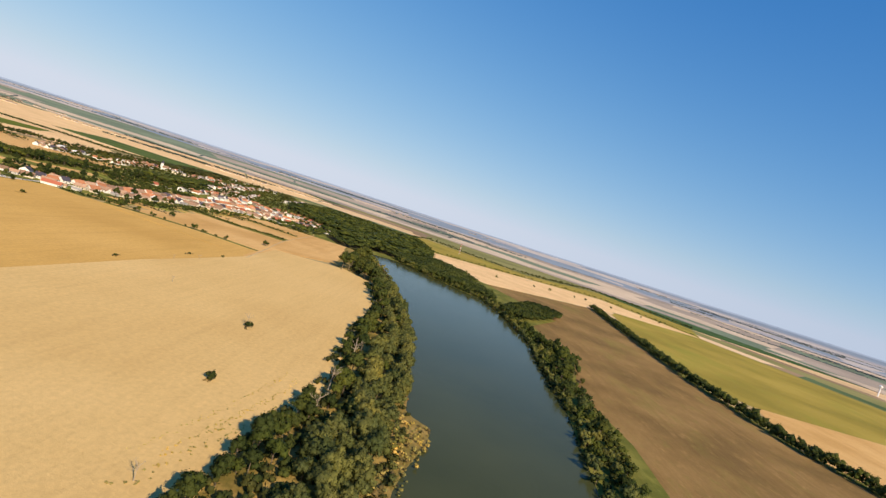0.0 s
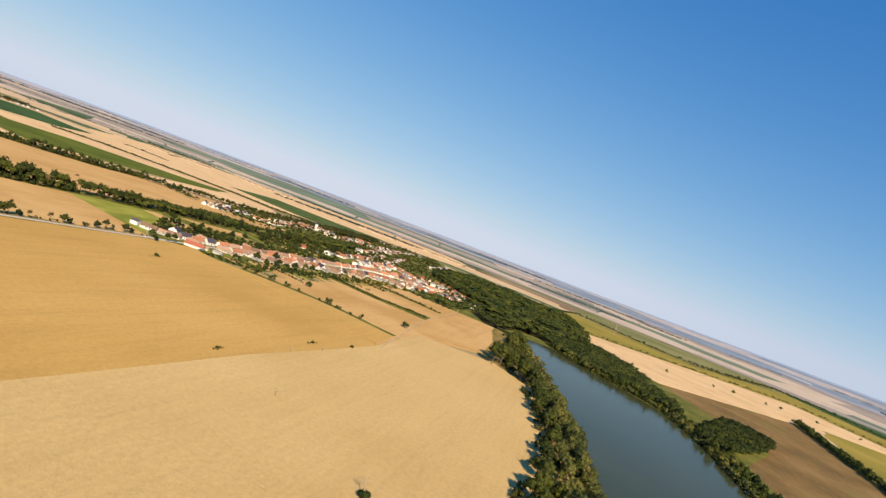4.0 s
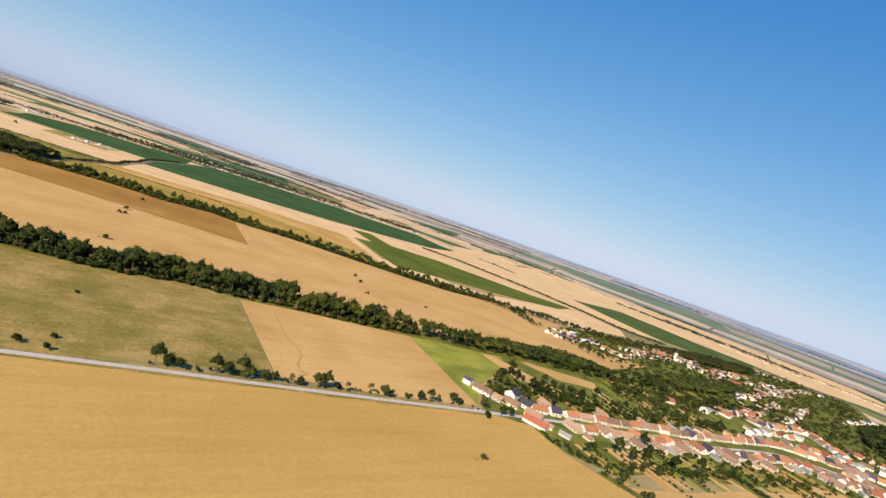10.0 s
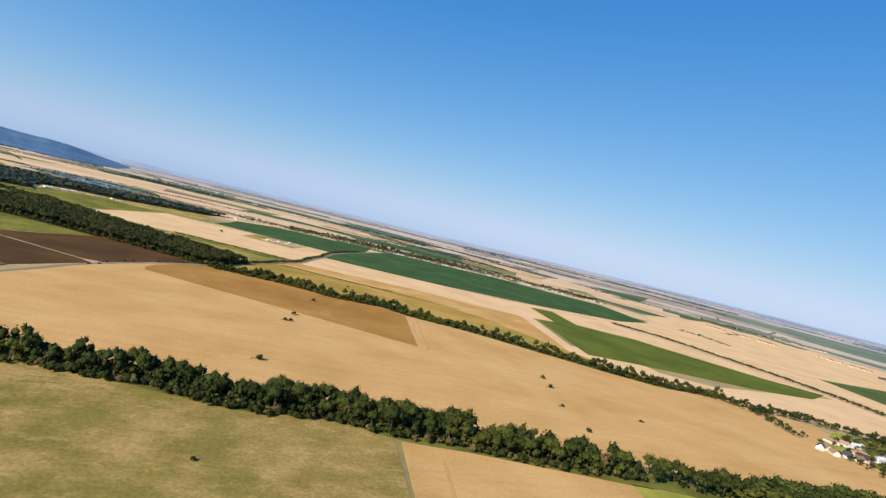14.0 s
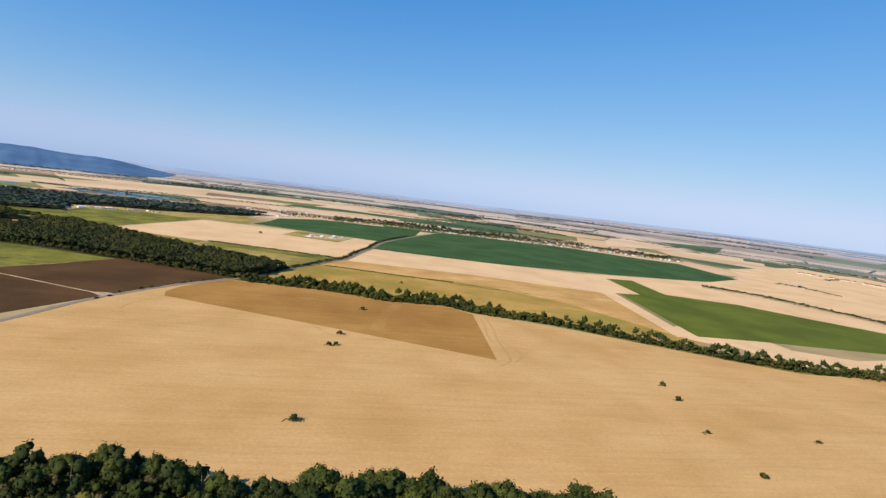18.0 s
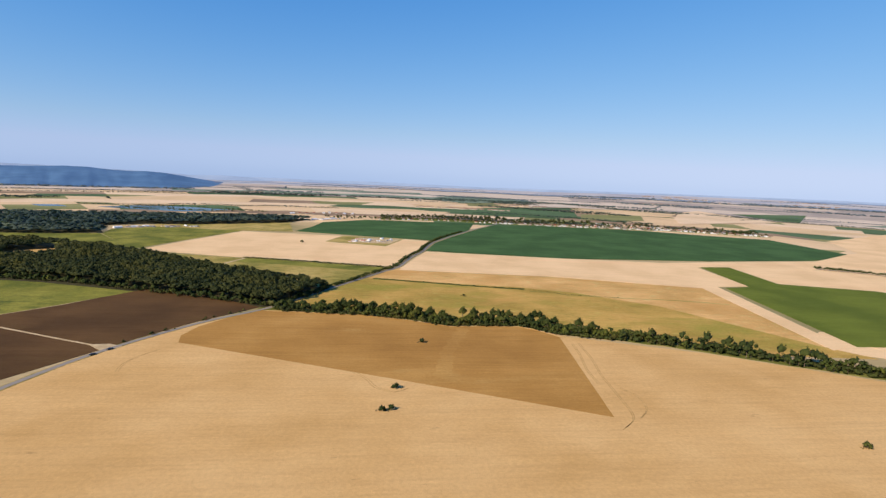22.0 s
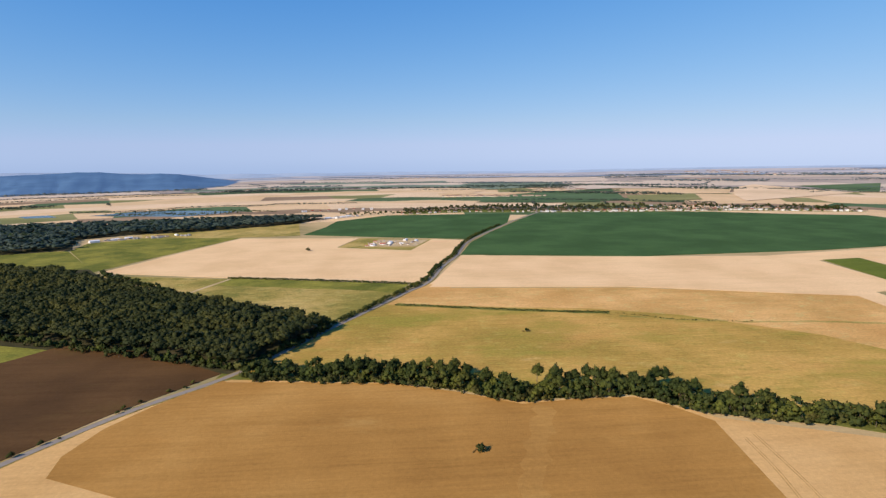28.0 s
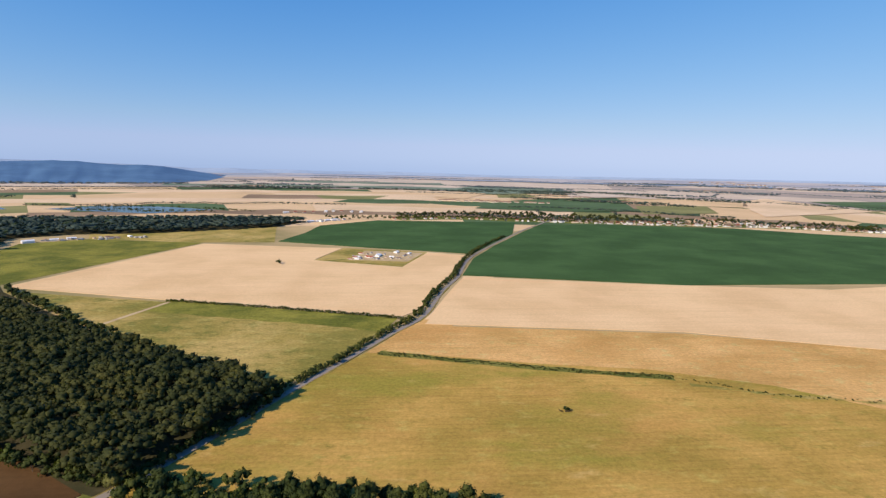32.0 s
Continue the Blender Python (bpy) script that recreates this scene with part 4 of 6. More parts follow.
for x, y, s in ((612, 104, 1.15), (624, 98, 1.25), (636, 108, 1.1), (648, 100, 1.2), (700, 100, 1.1), (722, 104, 1.2), (746, 98, 1.25), (766, 104, 1.15), (786, 108, 1.1), (584, 62, 1.0), (596, 72, 1.1), (608, 66, 0.95)):
    plant("poplar", x, y, s)
thicket([*spots([(600, 66), (640, 90), (740, 100), (830, 120)], 3.5, 18, ["under", "low1"], (0.8, 1.0)), *spots([(620, 56), (700, 75), (780, 95), (840, 125)], 5, 8, ["low1", "willow2", "low2"], (0.8, 1.0))], "undergrowth below the tall trees at the river bend")
# the river's far bank
FAR_BANK = [(80, -110), (218, -106), (306, -116), (397, -116), (456, -118), (530, -121), (617, -113), (691, -101), (762, -82), (800, -46), (840, -4), (880, 34), (925, 68)]
line_of(FAR_BANK[1:], 9, 12, ["low1", "oak2", "willow2", "low2"], (0.65, 0.95), name="bank_tree", label="leafy tree on the far bank of the river")
line_of([(430, -132), (470, -136), (505, -138), (540, -130)], 7, 16, ["oak2", "oak1"], (0.75, 0.95), name="bank_tree", label="tree in a clump on the far bank")
thicket([*spots(FAR_BANK, 3.2, 14, ["under", "under2", "low2"], (0.65, 0.95)), *spots([(x, y + 9) for x, y in FAR_BANK], 2.6, 5, ["under", "willow2", "under2"], (0.5, 0.75)), *spots([(x + 3, y - 9) for x, y in FAR_BANK], 3, 9, ["under", "low1", "low2"], (0.6, 0.9)), *spots([(430, -135), (470, -140), (505, -142), (540, -132)], 5, 18, ["under", "oak2"], (0.75, 0.95))], "dense trees and shrubs on the far river bank")
# long hedge across the river
thicket(spots([(1285, -387), (980, -358), (671, -331), (540, -330), (450, -334), (382, -352), (250, -380)], 1.9, 12, ["low1", "under2", "low1", "low2"], (0.95, 1.4)), "long dark hedge of trees between the fields")
thicket([*spots([(1420, 40), (1700, 130), (1760, 148), (2100, 76)], 4, 10, ["far2"], (0.7, 1.0), 0.1), *spots([(1500, -762), (1838, -570), (1652, -290), (1420, 36)], 6, 8, ["far2"], (0.5, 0.9), 0.3), *spots([(1840, -902), (2318, -704), (1870, -300), (2110, 74)], 4, 12, ["far2", "far1"], (0.7, 1.1), 0.1)], "hedges across the fields by the radio mast")
thicket(((k, x, y, s) for k, x, y, s in [("low2", 1100, -60, 1.1), ("low2", 1250, -140, 1.0), ("low2", 1400, -300, 1.2), ("low1", 1480, -420, 1.0), ("low1", 1500, -500, 1.0), ("low2", 1530, -600, 1.0), ("low2", 1540, -660, 1.1), ("low2", 1450, -380, 1.0), ("low1", 1360, -250, 0.9)]), "scattered trees along the far field edge")
# weeds in rows at the edge of the wheat
thicket([*spots([(150, 60), (182, 53), (205, 48), (240, 44)], 0.6, 3.0, ["reed"], (0.07, 0.17)), *spots([(146, 67), (180, 60), (206, 55), (244, 50)], 0.8, 2.6, ["reed"], (0.07, 0.15)), *spots([(170, 49), (205, 42), (225, 40)], 0.8, 2.4, ["reed"], (0.08, 0.18)), *spots([(130, 60), (165, 52), (180, 50)], 1.4, 6, ["reed"], (0.1, 0.24))], "rows of tall dry weeds at the edge of the wheat", "weeds", "weeds")
# reeds on the spit
thicket(spots([(168, -6), (190, -10), (212, -14), (232, -14)], 0.6, 10, ["reed", "reed", "reed", "dryb"], (0.16, 0.4)), "dry reeds on a small spit of the river bank", "reeds", "reeds")
thicket([*spots([(296, 447), (340, 442), (400, 435), (500, 425)], 5, 3, ["bush", "dryb", "shrub"], (0.35, 0.8), 0.3)], "low scrub under the avenue trees", "scrub", "scrub")
# shrubs along the edge of the wood
thicket([*spots([(208, 1084), (158, 1104), (55, 1147), (-61, 1187), (-300, 1236)], 2.2, 7, ["under", "low1", "under2", "low2"], (0.6, 1.0)), *spots([(230, 1122), (252, 1168), (238, 1184), (176, 1224), (101, 1284), (-50, 1410)], 2.6, 7, ["under", "under2", "low1"], (0.6, 1.0))], "shrubs along the edge of the wood")
plant("willow2", 206, 1083, 0.85, label="pale grey-leaved tree at the corner of the wood", name="verge_tree")
# avenue trees
for x, y, k, s in ((303, 446, "oak2", 0.8), (309, 446, "low1", 0.8), (314, 445, "low2", 0.7), (331, 441, "oak2", 0.75), (337, 441, "low1", 0.9), (345, 441, "oak2", 0.8), (349, 440, "low2", 0.9), (357, 439, "low1", 0.7), (362, 438, "shrub", 1.2), (372, 437, "dry", 0.5), (378, 437, "shrub", 1.0), (388, 435, "low1", 1.0), (393, 435, "oak2", 0.7), (399, 434, "shrub", 1.0), (406, 433, "dry", 0.5), (422, 433, "dry", 0.55), (431, 430, "low2", 0.95), (436, 429, "shrub", 1.0), (458, 428, "low1", 0.7), (465, 427, "oak2", 0.6), (472, 427, "dry", 0.45), (485, 427, "low1", 0.85), (490, 426, "shrub", 1.0), (258, 452, "shrub", 0.8), (500, 408, "shrub", 1.1), (512, 424, "low1", 0.8), (518, 412, "oak2", 0.55), (524, 410, "oak2", 0.6)):
    plant(k, x, y, s, label="roadside tree of the country avenue", tall=1.1, name="avenue_tree")
# bushes standing in the wheat
for x, y, s in ((292, 89, 1.0), (211, 73, 1.0), (602, 193, 1.6), (595, 301, 1.4), (351, 206, 0.5), (457, 361, 0.8), (294, 702, 1.1), (313, 841, 0.9), (319, 843, 0.9), (323, 875, 1.0), (585, 786, 1.0), (578, 755, 1.0), (349, 971, 1.0), (414, 1144, 0.75), (175, 1561, 1.4), (560, 700, 0.7), (640, 690, 0.6), (430, 195, 0.5), (460, 180, 0.6), (271, 540, 0.6), (261, 467, 0.7), (247, 458, 1.0)):
    plant("bush", x, y, s, label="lone dark bush standing in an open field")
# uncut crop left round the bushes
thicket([("dryb", x + random.uniform(-4, 4) * s, y + random.uniform(-1.3, 1.3) * s, random.uniform(0.14, 0.24)) for x, y, s in ((292, 89, 1.3), (211, 73, 1.0), (457, 361, 1.6), (294, 702, 1.6), (316, 842, 1.6), (323, 875, 1.2), (585, 786, 1.2), (578, 755, 1.2), (349, 971, 1.2), (414, 1144, 1.0), (351, 206, 1.6), (430, 195, 1.2), (560, 700, 1.0), (640, 690, 1.0)) for n in range(14)], "tufts of uncut crop round the lone bushes", "tufts", "tufts")
# hedges behind the village strips and along the road
thicket([*spots([(546, 340), (556, 290), (559, 254), (556, 218)], 6, 5, ["bush", "low2", "shrub"], (0.6, 1.0), 0.25), *spots([(702, 331), (695, 265), (708, 206)], 1.7, 6, ["shrub", "bush"], (0.45, 0.75)), *spots([(796, 316), (790, 261), (786, 212)], 2.2, 4, ["bush", "shrub"], (0.4, 0.7)), *spots([(560, 342), (620, 340), (690, 330), (760, 318), (850, 298)], 4, 14, ["bush", "shrub", "low2"], (0.5, 0.9)), *spots([(535, 390), (545, 360), (556, 335)], 3, 8, ["bush", "shrub"], (0.5, 0.9)), *spots([(866, 300), (856, 253), (864, 216)], 3, 10, ["bush", "shrub", "low2"], (0.5, 0.9))], "hedges between the narrow garden fields")
thicket([*spots([(205, 1085), (232, 1130), (252, 1172), (280, 1220), (316, 1286), (340, 1330), (366, 1422), (391, 1490), (422, 1609), (470, 1725), (524, 1832)], 2.0, 5, ["bush", "shrub", "shrub"], (0.6, 1.05), 0.05), *spots([(309, 1237), (366, 1220), (445, 1199), (500, 1187)], 0.8, 6, ["under", "bush"], (0.14, 0.32)), *spots([(502, 1184), (522, 1176), (552, 1160), (608, 1147)], 2.2, 4, ["under"], (0.12, 0.3), 0.3), *spots([(113, 1376), (220, 1350), (325, 1320)], 1.6, 3, ["bush"], (0.5, 0.75))], "rough hedge of shrubs beside the country road")
line_of([(112, 962), (140, 1004), (162, 1040), (188, 1072)], 7, 3, ["bush", "shrub"], (0.35, 0.75), 0.4, label="small tree on the road verge", name="verge_tree")


def dead_tree(x, y, height, seed, label):
    rng = random.Random(seed)
    V, F = [], []
    limb(V, F, (0, 0, -0.3), (0.2, 0.1, height * 0.55), height * 0.03, height * 0.02)
    limb(V, F, (0.2, 0.1, height * 0.55), (-0.2, 0.3, height), height * 0.02, 0.03)
    root = tagged(new("dead_tree"), label, "tree", "bare trees")
    part("trunk", mesh_of("trunk", V, F, bare_wood), None, root)
    for i in range(7):
        V, F = [], []
        a, z = rng.uniform(0, math.tau), height * rng.uniform(0.3, 0.75)
        r = height * rng.uniform(0.18, 0.34)
        e = Vector((r * math.cos(a), r * math.sin(a), z + height * rng.uniform(0.12, 0.3)))
        limb(V, F, (0.1, 0.05, z), e, height * 0.012, height * 0.006, 5)
        for k in range(3):
            d = Vector((rng.uniform(-1, 1), rng.uniform(-1, 1), rng.uniform(0.2, 1))) * height * 0.13
            limb(V, F, e * 0.8 + Vector((0, 0, z * 0.2)), e + d, height * 0.006, 0.02, 4)
        part("branch", mesh_of("branch", V, F, bare_wood), None, root)
    root.matrix_basis = pose(x, y, 0.2, rz=rng.uniform(0, 360))


dead_tree(135, 58, 6, 1, "bare dead tree standing alone in the wheat")
dead_tree(333, 156, 4, 3, "thin bare sapling standing in the wheat")
dead_tree(424, 183, 4, 4, "thin bare sapling at the edge of the wheat")
dead_tree(397, 190, 3.5, 5, "thin bare sapling at the edge of the wheat")
dead_tree(294, 91, 7, 2, "bare dead tree rising from a bush in the wheat")
for n, (x, y) in enumerate(((228, 634), (262, 625), (330, 628), (440, 600), (480, 592), (300, 628))):
    dead_tree(x, y, 13, 10 + n, "bare grey tree among the field trees")
for n, (x, y) in enumerate(((205, 28), (240, 30), (300, 30))):
    dead_tree(x, y, 12, 20 + n, "bare forked tree on the river bank")


# ---- wheel tracks in the fields ----
def wheel_tracks(pts, z, label="pair of wheel tracks pressed into the crop"):
    strip("wheel_track", pts, 0.55, z, track_mat, label, "wheel track", step=4, base=0)
    strip("wheel_track", [(x + 1.5, y + 1.1) for x, y in pts], 0.55, z, track_mat, label, "wheel track", step=4, base=0)


wheel_tracks([(403, 566), (399, 540), (395, 514), (396, 486), (386, 464), (386, 449)], 0.84)
wheel_tracks([(487, 972), (482, 930), (475, 896), (471, 862), (466, 828), (452, 812)], 0.76)
wheel_tracks([(480, 968), (476, 940), (468, 905), (466, 880)], 0.76)
wheel_tracks([(470, 826), (480, 838), (484, 856), (478, 872)], 0.76)
wheel_tracks([(136, 905), (134, 918), (137, 934), (146, 950)], 0.76)
wheel_tracks([(294, 903), (303, 890), (309, 876), (322, 868), (330, 874)], 0.76)



# ---- woods: far too many trees to count ----
def inside(x, y, pts):
    hit = False
    for (ax, ay), (bx, by) in zip(pts, pts[1:] + pts[:1]):
        if (ay > y) != (by > y) and x < (bx - ax) * (y - ay) / (by - ay) + ax:
            hit = not hit
    return hit


def wood(pts, spacing, height, material, label, seed, clumps=7, cards=22, leaf=0.9, gap=0.0, name="wood", clearing=()):
    """Crowns side by side, each a dome of clumps of its own height."""
    rng = np.random.default_rng(seed)
    templates = [crown_arrays(seed * 10 + i, 5.0, height * 0.2, height * 0.72, clumps, cards, leaf, 0.1, 1.0 if clumps > 8 else 1.3) for i in range(6)]
    x0, x1 = min(p[0] for p in pts), max(p[0] for p in pts)
    y0, y1 = min(p[1] for p in pts), max(p[1] for p in pts)
    V, F, N, at = [], [], [], 0
    for gx in np.arange(x0, x1, spacing):
        for gy in np.arange(y0, y1, spacing):
            x, y = gx + rng.uniform(-0.45, 0.45) * spacing, gy + rng.uniform(-0.45, 0.45) * spacing
            if not inside(x, y, pts) or rng.uniform() < gap or (clearing and inside(x, y, clearing)):
                continue
            v, f, soft = templates[rng.integers(6)]
            a, s = rng.uniform(0, math.tau), rng.uniform(0.9, 1.5) * spacing / 7.0
            c, d = math.cos(a), math.sin(a)
            zs = rng.uniform(0.86, 1.08) + 0.2 * noise.noise(Vector((x, y, seed)) / 40)
            V.append(np.stack([(v[:, 0] * c - v[:, 1] * d) * s + x, (v[:, 0] * d + v[:, 1] * c) * s + y, v[:, 2] * zs], 1))
            N.append(np.stack([soft[:, 0] * c - soft[:, 1] * d, soft[:, 0] * d + soft[:, 1] * c, soft[:, 2]], 1))
            F.append(f + at)
            at += len(v)
    ob = new(name, quads_mesh(name, np.concatenate(V), np.concatenate(F), material, np.concatenate(N)))
    return tagged(ob, label, "wood", kind="stuff")


wood([(-330, 1480), (-211, 1455), (-112, 1428), (-72, 1392), (90, 1268), (176, 1221), (237, 1182), (254, 1172), (228, 1122), (205, 1080), (158, 1106), (55, 1150), (-61, 1190), (-330, 1240)], 7.4, 14, leaf_wood, "dense dark green wood beside the country road", 21, 12, 9, 0.62, clearing=[(-225, 1385), (-176, 1428), (-130, 1340), (-185, 1308)])
wood([(845, 150), (939, 125), (959, 90), (1070, 14), (1365, 23), (1636, 66), (1725, 187), (1850, 306), (1800, 420), (1640, 440), (1420, 430), (1290, 385), (1180, 315), (1100, 235), (1030, 195), (940, 205)], 9, 10, leaf_river, "riverside wood below the village", 22, 5, 7, 1.2, gap=0.2, clearing=[(1440, 262), (1480, 300), (1640, 310), (1700, 262), (1560, 236)])
wood([(900, 160), (1060, 40), (1380, 40), (1640, 90), (1800, 330), (1600, 420), (1300, 380), (1110, 230), (960, 190)], 21, 15, leaf_oak, "taller trees rising over the riverside wood", 25, 6, 8, 1.0, gap=0.35)
field([(1444, 262), (1480, 296), (1640, 306), (1692, 262), (1560, 240)], 1.5, scrub_n, "small clearing in the riverside wood")
wood([(938, 78), (905, 58), (868, 20), (830, -18), (795, -56), (775, -88), (800, -100), (860, -84), (930, -76), (1040, -60), (1110, -14), (1160, 20), (1070, 24), (962, 94)], 7.5, 10, leaf_river, "trees at the bend of the river", 26, 5, 8, 1.0)
wood([(-1200, 1480), (-259, 1593), (-202, 1622), (-245, 1700), (-260, 1735), (-200, 1790), (-90, 1815), (98, 1925), (141, 2030), (-52, 2036), (-380, 1968), (-490, 1940), (-1300, 1800)], 14, 11, leaf_far, "far dark wood across the plain", 23, 4, 3, 2.0)
wood([(607, 553), (705, 546), (760, 532), (810, 524), (815, 556), (763, 580), (666, 582)], 8.5, 9, leaf_oak, "wooded belt through the village gardens", 27, 6, 9, 0.85)
wood([(950, 510), (1016, 500), (1240, 540), (1280, 575), (1016, 574), (940, 552)], 15, 9, leaf_oak, "loose trees through the village gardens", 29, 6, 9, 0.85)
wood([(1240, 700), (1290, 740), (1500, 760), (1700, 725), (1650, 690), (1420, 660), (1330, 690)], 9, 11, leaf_wood, "trees above the village", 28, 5, 8, 1.1)

wood([(668, -122), (690, -136), (740, -166), (800, -197), (850, -212), (884, -200), (890, -172), (830, -140), (750, -112), (690, -100)], 6, 9, leaf_dark, "rounded copse on the far river bank", 30, 6, 9, 0.8, name="copse")
wood([(868, 215), (960, 205), (1030, 195), (1090, 232), (1052, 244), (985, 205), (950, 212), (905, 268), (868, 285)], 7.5, 9, leaf_oak, "trees between the last houses and the riverside wood", 24, 6, 8, 0.9, gap=0.3, name="trees")


# ---- houses ----
def box(V, F, x0, x1, y0, y1, z0, z1):
    at = len(V)
    V += [(x0, y0, z0), (x1, y0, z0), (x1, y1, z0), (x0, y1, z0), (x0, y0, z1), (x1, y0, z1), (x1, y1, z1), (x0, y1, z1)]
    F += [tuple(at + i for i in f) for f in ((0, 3, 2, 1), (4, 5, 6, 7), (0, 1, 5, 4), (1, 2, 6, 5), (2, 3, 7, 6), (3, 0, 4, 7))]


def box_mesh(name, material, *boxes):
    V, F = [], []
    for b in boxes:
        box(V, F, *b)
    return mesh_of(name, V, F, material)


def gable_wall(L, W, eaves, rise, material):
    l, w = L / 2, W / 2
    V = [(-l, -w, -0.5), (l, -w, -0.5), (l, w, -0.5), (-l, w, -0.5), (-l, -w, eaves), (l, -w, eaves), (l, w, eaves), (-l, w, eaves), (-l, 0, eaves + rise), (l, 0, eaves + rise)]
    F = [(0, 1, 5, 4), (2, 3, 7, 6), (1, 2, 6, 9, 5), (3, 0, 4, 8, 7), (0, 3, 2, 1)]
    return mesh_of("wall", V, F, material)


def gable_roof(L, W, eaves, rise, material, over=0.45, thick=0.22):
    l, w = L / 2 + over, W / 2
    slope = rise / w
    V, F = [], []
    for s in (1, -1):
        at = len(V)
        e = eaves - slope * over
        V += [(-l, s * (w + over), e), (l, s * (w + over), e), (l, 0, eaves + rise), (-l, 0, eaves + rise),
              (-l, s * (w + over), e + thick), (l, s * (w + over), e + thick), (l, 0, eaves + rise + thick), (-l, 0, eaves + rise + thick)]
        F += [tuple(at + i for i in f) for f in ((0, 1, 2, 3), (4, 5, 6, 7), (0, 1, 5, 4), (1, 2, 6, 5), (0, 4, 7, 3))]
    at = len(V)
    box(V, F, -l, l, -0.16, 0.16, eaves + rise + thick - 0.1, eaves + rise + thick + 0.1)
    return mesh_of("roof", V, F, material)


window_mesh = box_mesh("window", metal_white, (-0.62, 0.62, -0.05, 0.06, 0, 1.45))
pane_mesh = box_mesh("pane", glass_dark, (-0.5, 0.5, 0.06, 0.085, 0.12, 1.33))
door_mesh = box_mesh("door", door_wood, (-0.55, 0.55, -0.05, 0.07, 0, 2.1))
HOUSES = {}


def house_kind(key, label, L, W, eaves, rise, wall, roof, windows=True, name="house"):
    chimney = box_mesh("chimney", brick_mat, (-0.35, 0.35, -0.35, 0.35, eaves + rise * 0.5, eaves + rise + 1.0), (-0.42, 0.42, -0.42, 0.42, eaves + rise + 1.0, eaves + rise + 1.15))
    HOUSES[key] = dict(label=label, L=L, W=W, eaves=eaves, windows=windows, name=name,
                       wall=gable_wall(L, W, eaves, rise, wall), roof=gable_roof(L, W, eaves, rise, roof), chimney=chimney)


def build_house(key, x, y, turn, label="", detail=True, size=1.0, group="village houses"):
    k = HOUSES[key]
    root = new(k["name"])
    part("wall", k["wall"], None, root)
    part("roof", k["roof"], None, root)
    if k["windows"]:
        c = part("chimney", k["chimney"], None, root)
        c.location = (k["L"] * 0.22, 0.5, 0)
    if k["windows"] and detail:
        n = max(2, int(k["L"] / 3.6))
        for side in (1, -1):
            for i in range(n):
                wx = -k["L"] / 2 + (i + 0.5) * k["L"] / n
                turned = pose(wx, side * k["W"] / 2, 0.95 if k["eaves"] < 4.5 else 3.6, rz=0 if side > 0 else 180)
                if side < 0 and i == n // 2:
                    d = part("door", door_mesh, None, root)
                    d.matrix_basis = pose(wx, -k["W"] / 2, 0, rz=180)
                    continue
                w = part("window", window_mesh, None, root)
                w.matrix_basis = turned
                part("pane", pane_mesh, None, w)
        for end in (1, -1):
            w = part("window", window_mesh, None, root)
            w.matrix_basis = pose(end * k["L"] / 2, 0, 1.0, rz=-90 if end > 0 else 90)
            part("pane", pane_mesh, None, w)
    root.matrix_basis = pose(x, y, 0.14 + land_z(x, y), rz=turn) @ Matrix.Scale(size * 0.88, 4)
    return tagged(root, label or k["label"], "house" if k["name"] == "house" else k["name"].replace("_", " "), group)


house_kind("long_orange", "long low white house under an orange tiled roof", 16, 8, 3.2, 3.2, wall_white, roof_orange)
house_kind("long_faded", "long cream house under a faded tiled roof", 15, 8, 3.1, 3.0, wall_cream, roof_faded)
house_kind("long_faded_white", "long white house under a faded brown roof", 17, 7.5, 3.1, 3.0, wall_white, roof_faded)
house_kind("square_dark", "white house with a steep dark roof", 11, 9, 3.6, 4.0, wall_white, roof_dark)
house_kind("square_orange", "white square house with an orange roof", 11, 9.5, 4.8, 2.8, wall_white, roof_orange)
house_kind("square_red", "cream house with a red tiled roof", 12, 8.5, 3.6, 3.4, wall_cream, roof_red)
house_kind("white_tall", "tall white house with a shallow grey roof", 11, 10, 6.0, 1.8, wall_white, roof_grey)
house_kind("grey_small", "small grey house with a faded roof", 9, 7, 3.0, 2.4, wall_grey, roof_faded)
house_kind("blue_roof", "tall pale house with a dark blue-black roof", 12, 10, 6.4, 3.0, wall_white, roof_dark)
house_kind("barn", "long barn with a red tiled roof", 20, 8, 3.0, 2.8, wall_white, roof_red, False, "barn")
house_kind("shed", "small outbuilding with a faded tiled roof", 9, 5, 2.4, 1.6, wall_cream, roof_faded, False, "shed")
house_kind("shed_grey", "small grey shed with a cement sheet roof", 10, 5, 2.4, 1.2, wall_grey, roof_grey, False, "shed")
house_kind("white_hall", "white hall with a pale sheet roof", 22, 11, 4.2, 1.6, wall_white, metal_white, False, "hall")
house_kind("long_school", "long two-storey pale building with a grey roof", 34, 10, 6.5, 2.2, wall_cream, roof_grey)
house_kind("school_orange", "large white building under an orange roof", 30, 13, 7.0, 4.0, wall_white, roof_orange)
house_kind("school_red", "large building with a dull red roof", 30, 13, 5.0, 3.6, wall_cream, roof_red)


DISTANT = []


def distant_house(key, x, y, turn, size=1.0):
    DISTANT.append((key, pose(x, y, 0.14 + land_z(x, y), rz=turn) @ Matrix.Scale(size * 0.88, 4)))


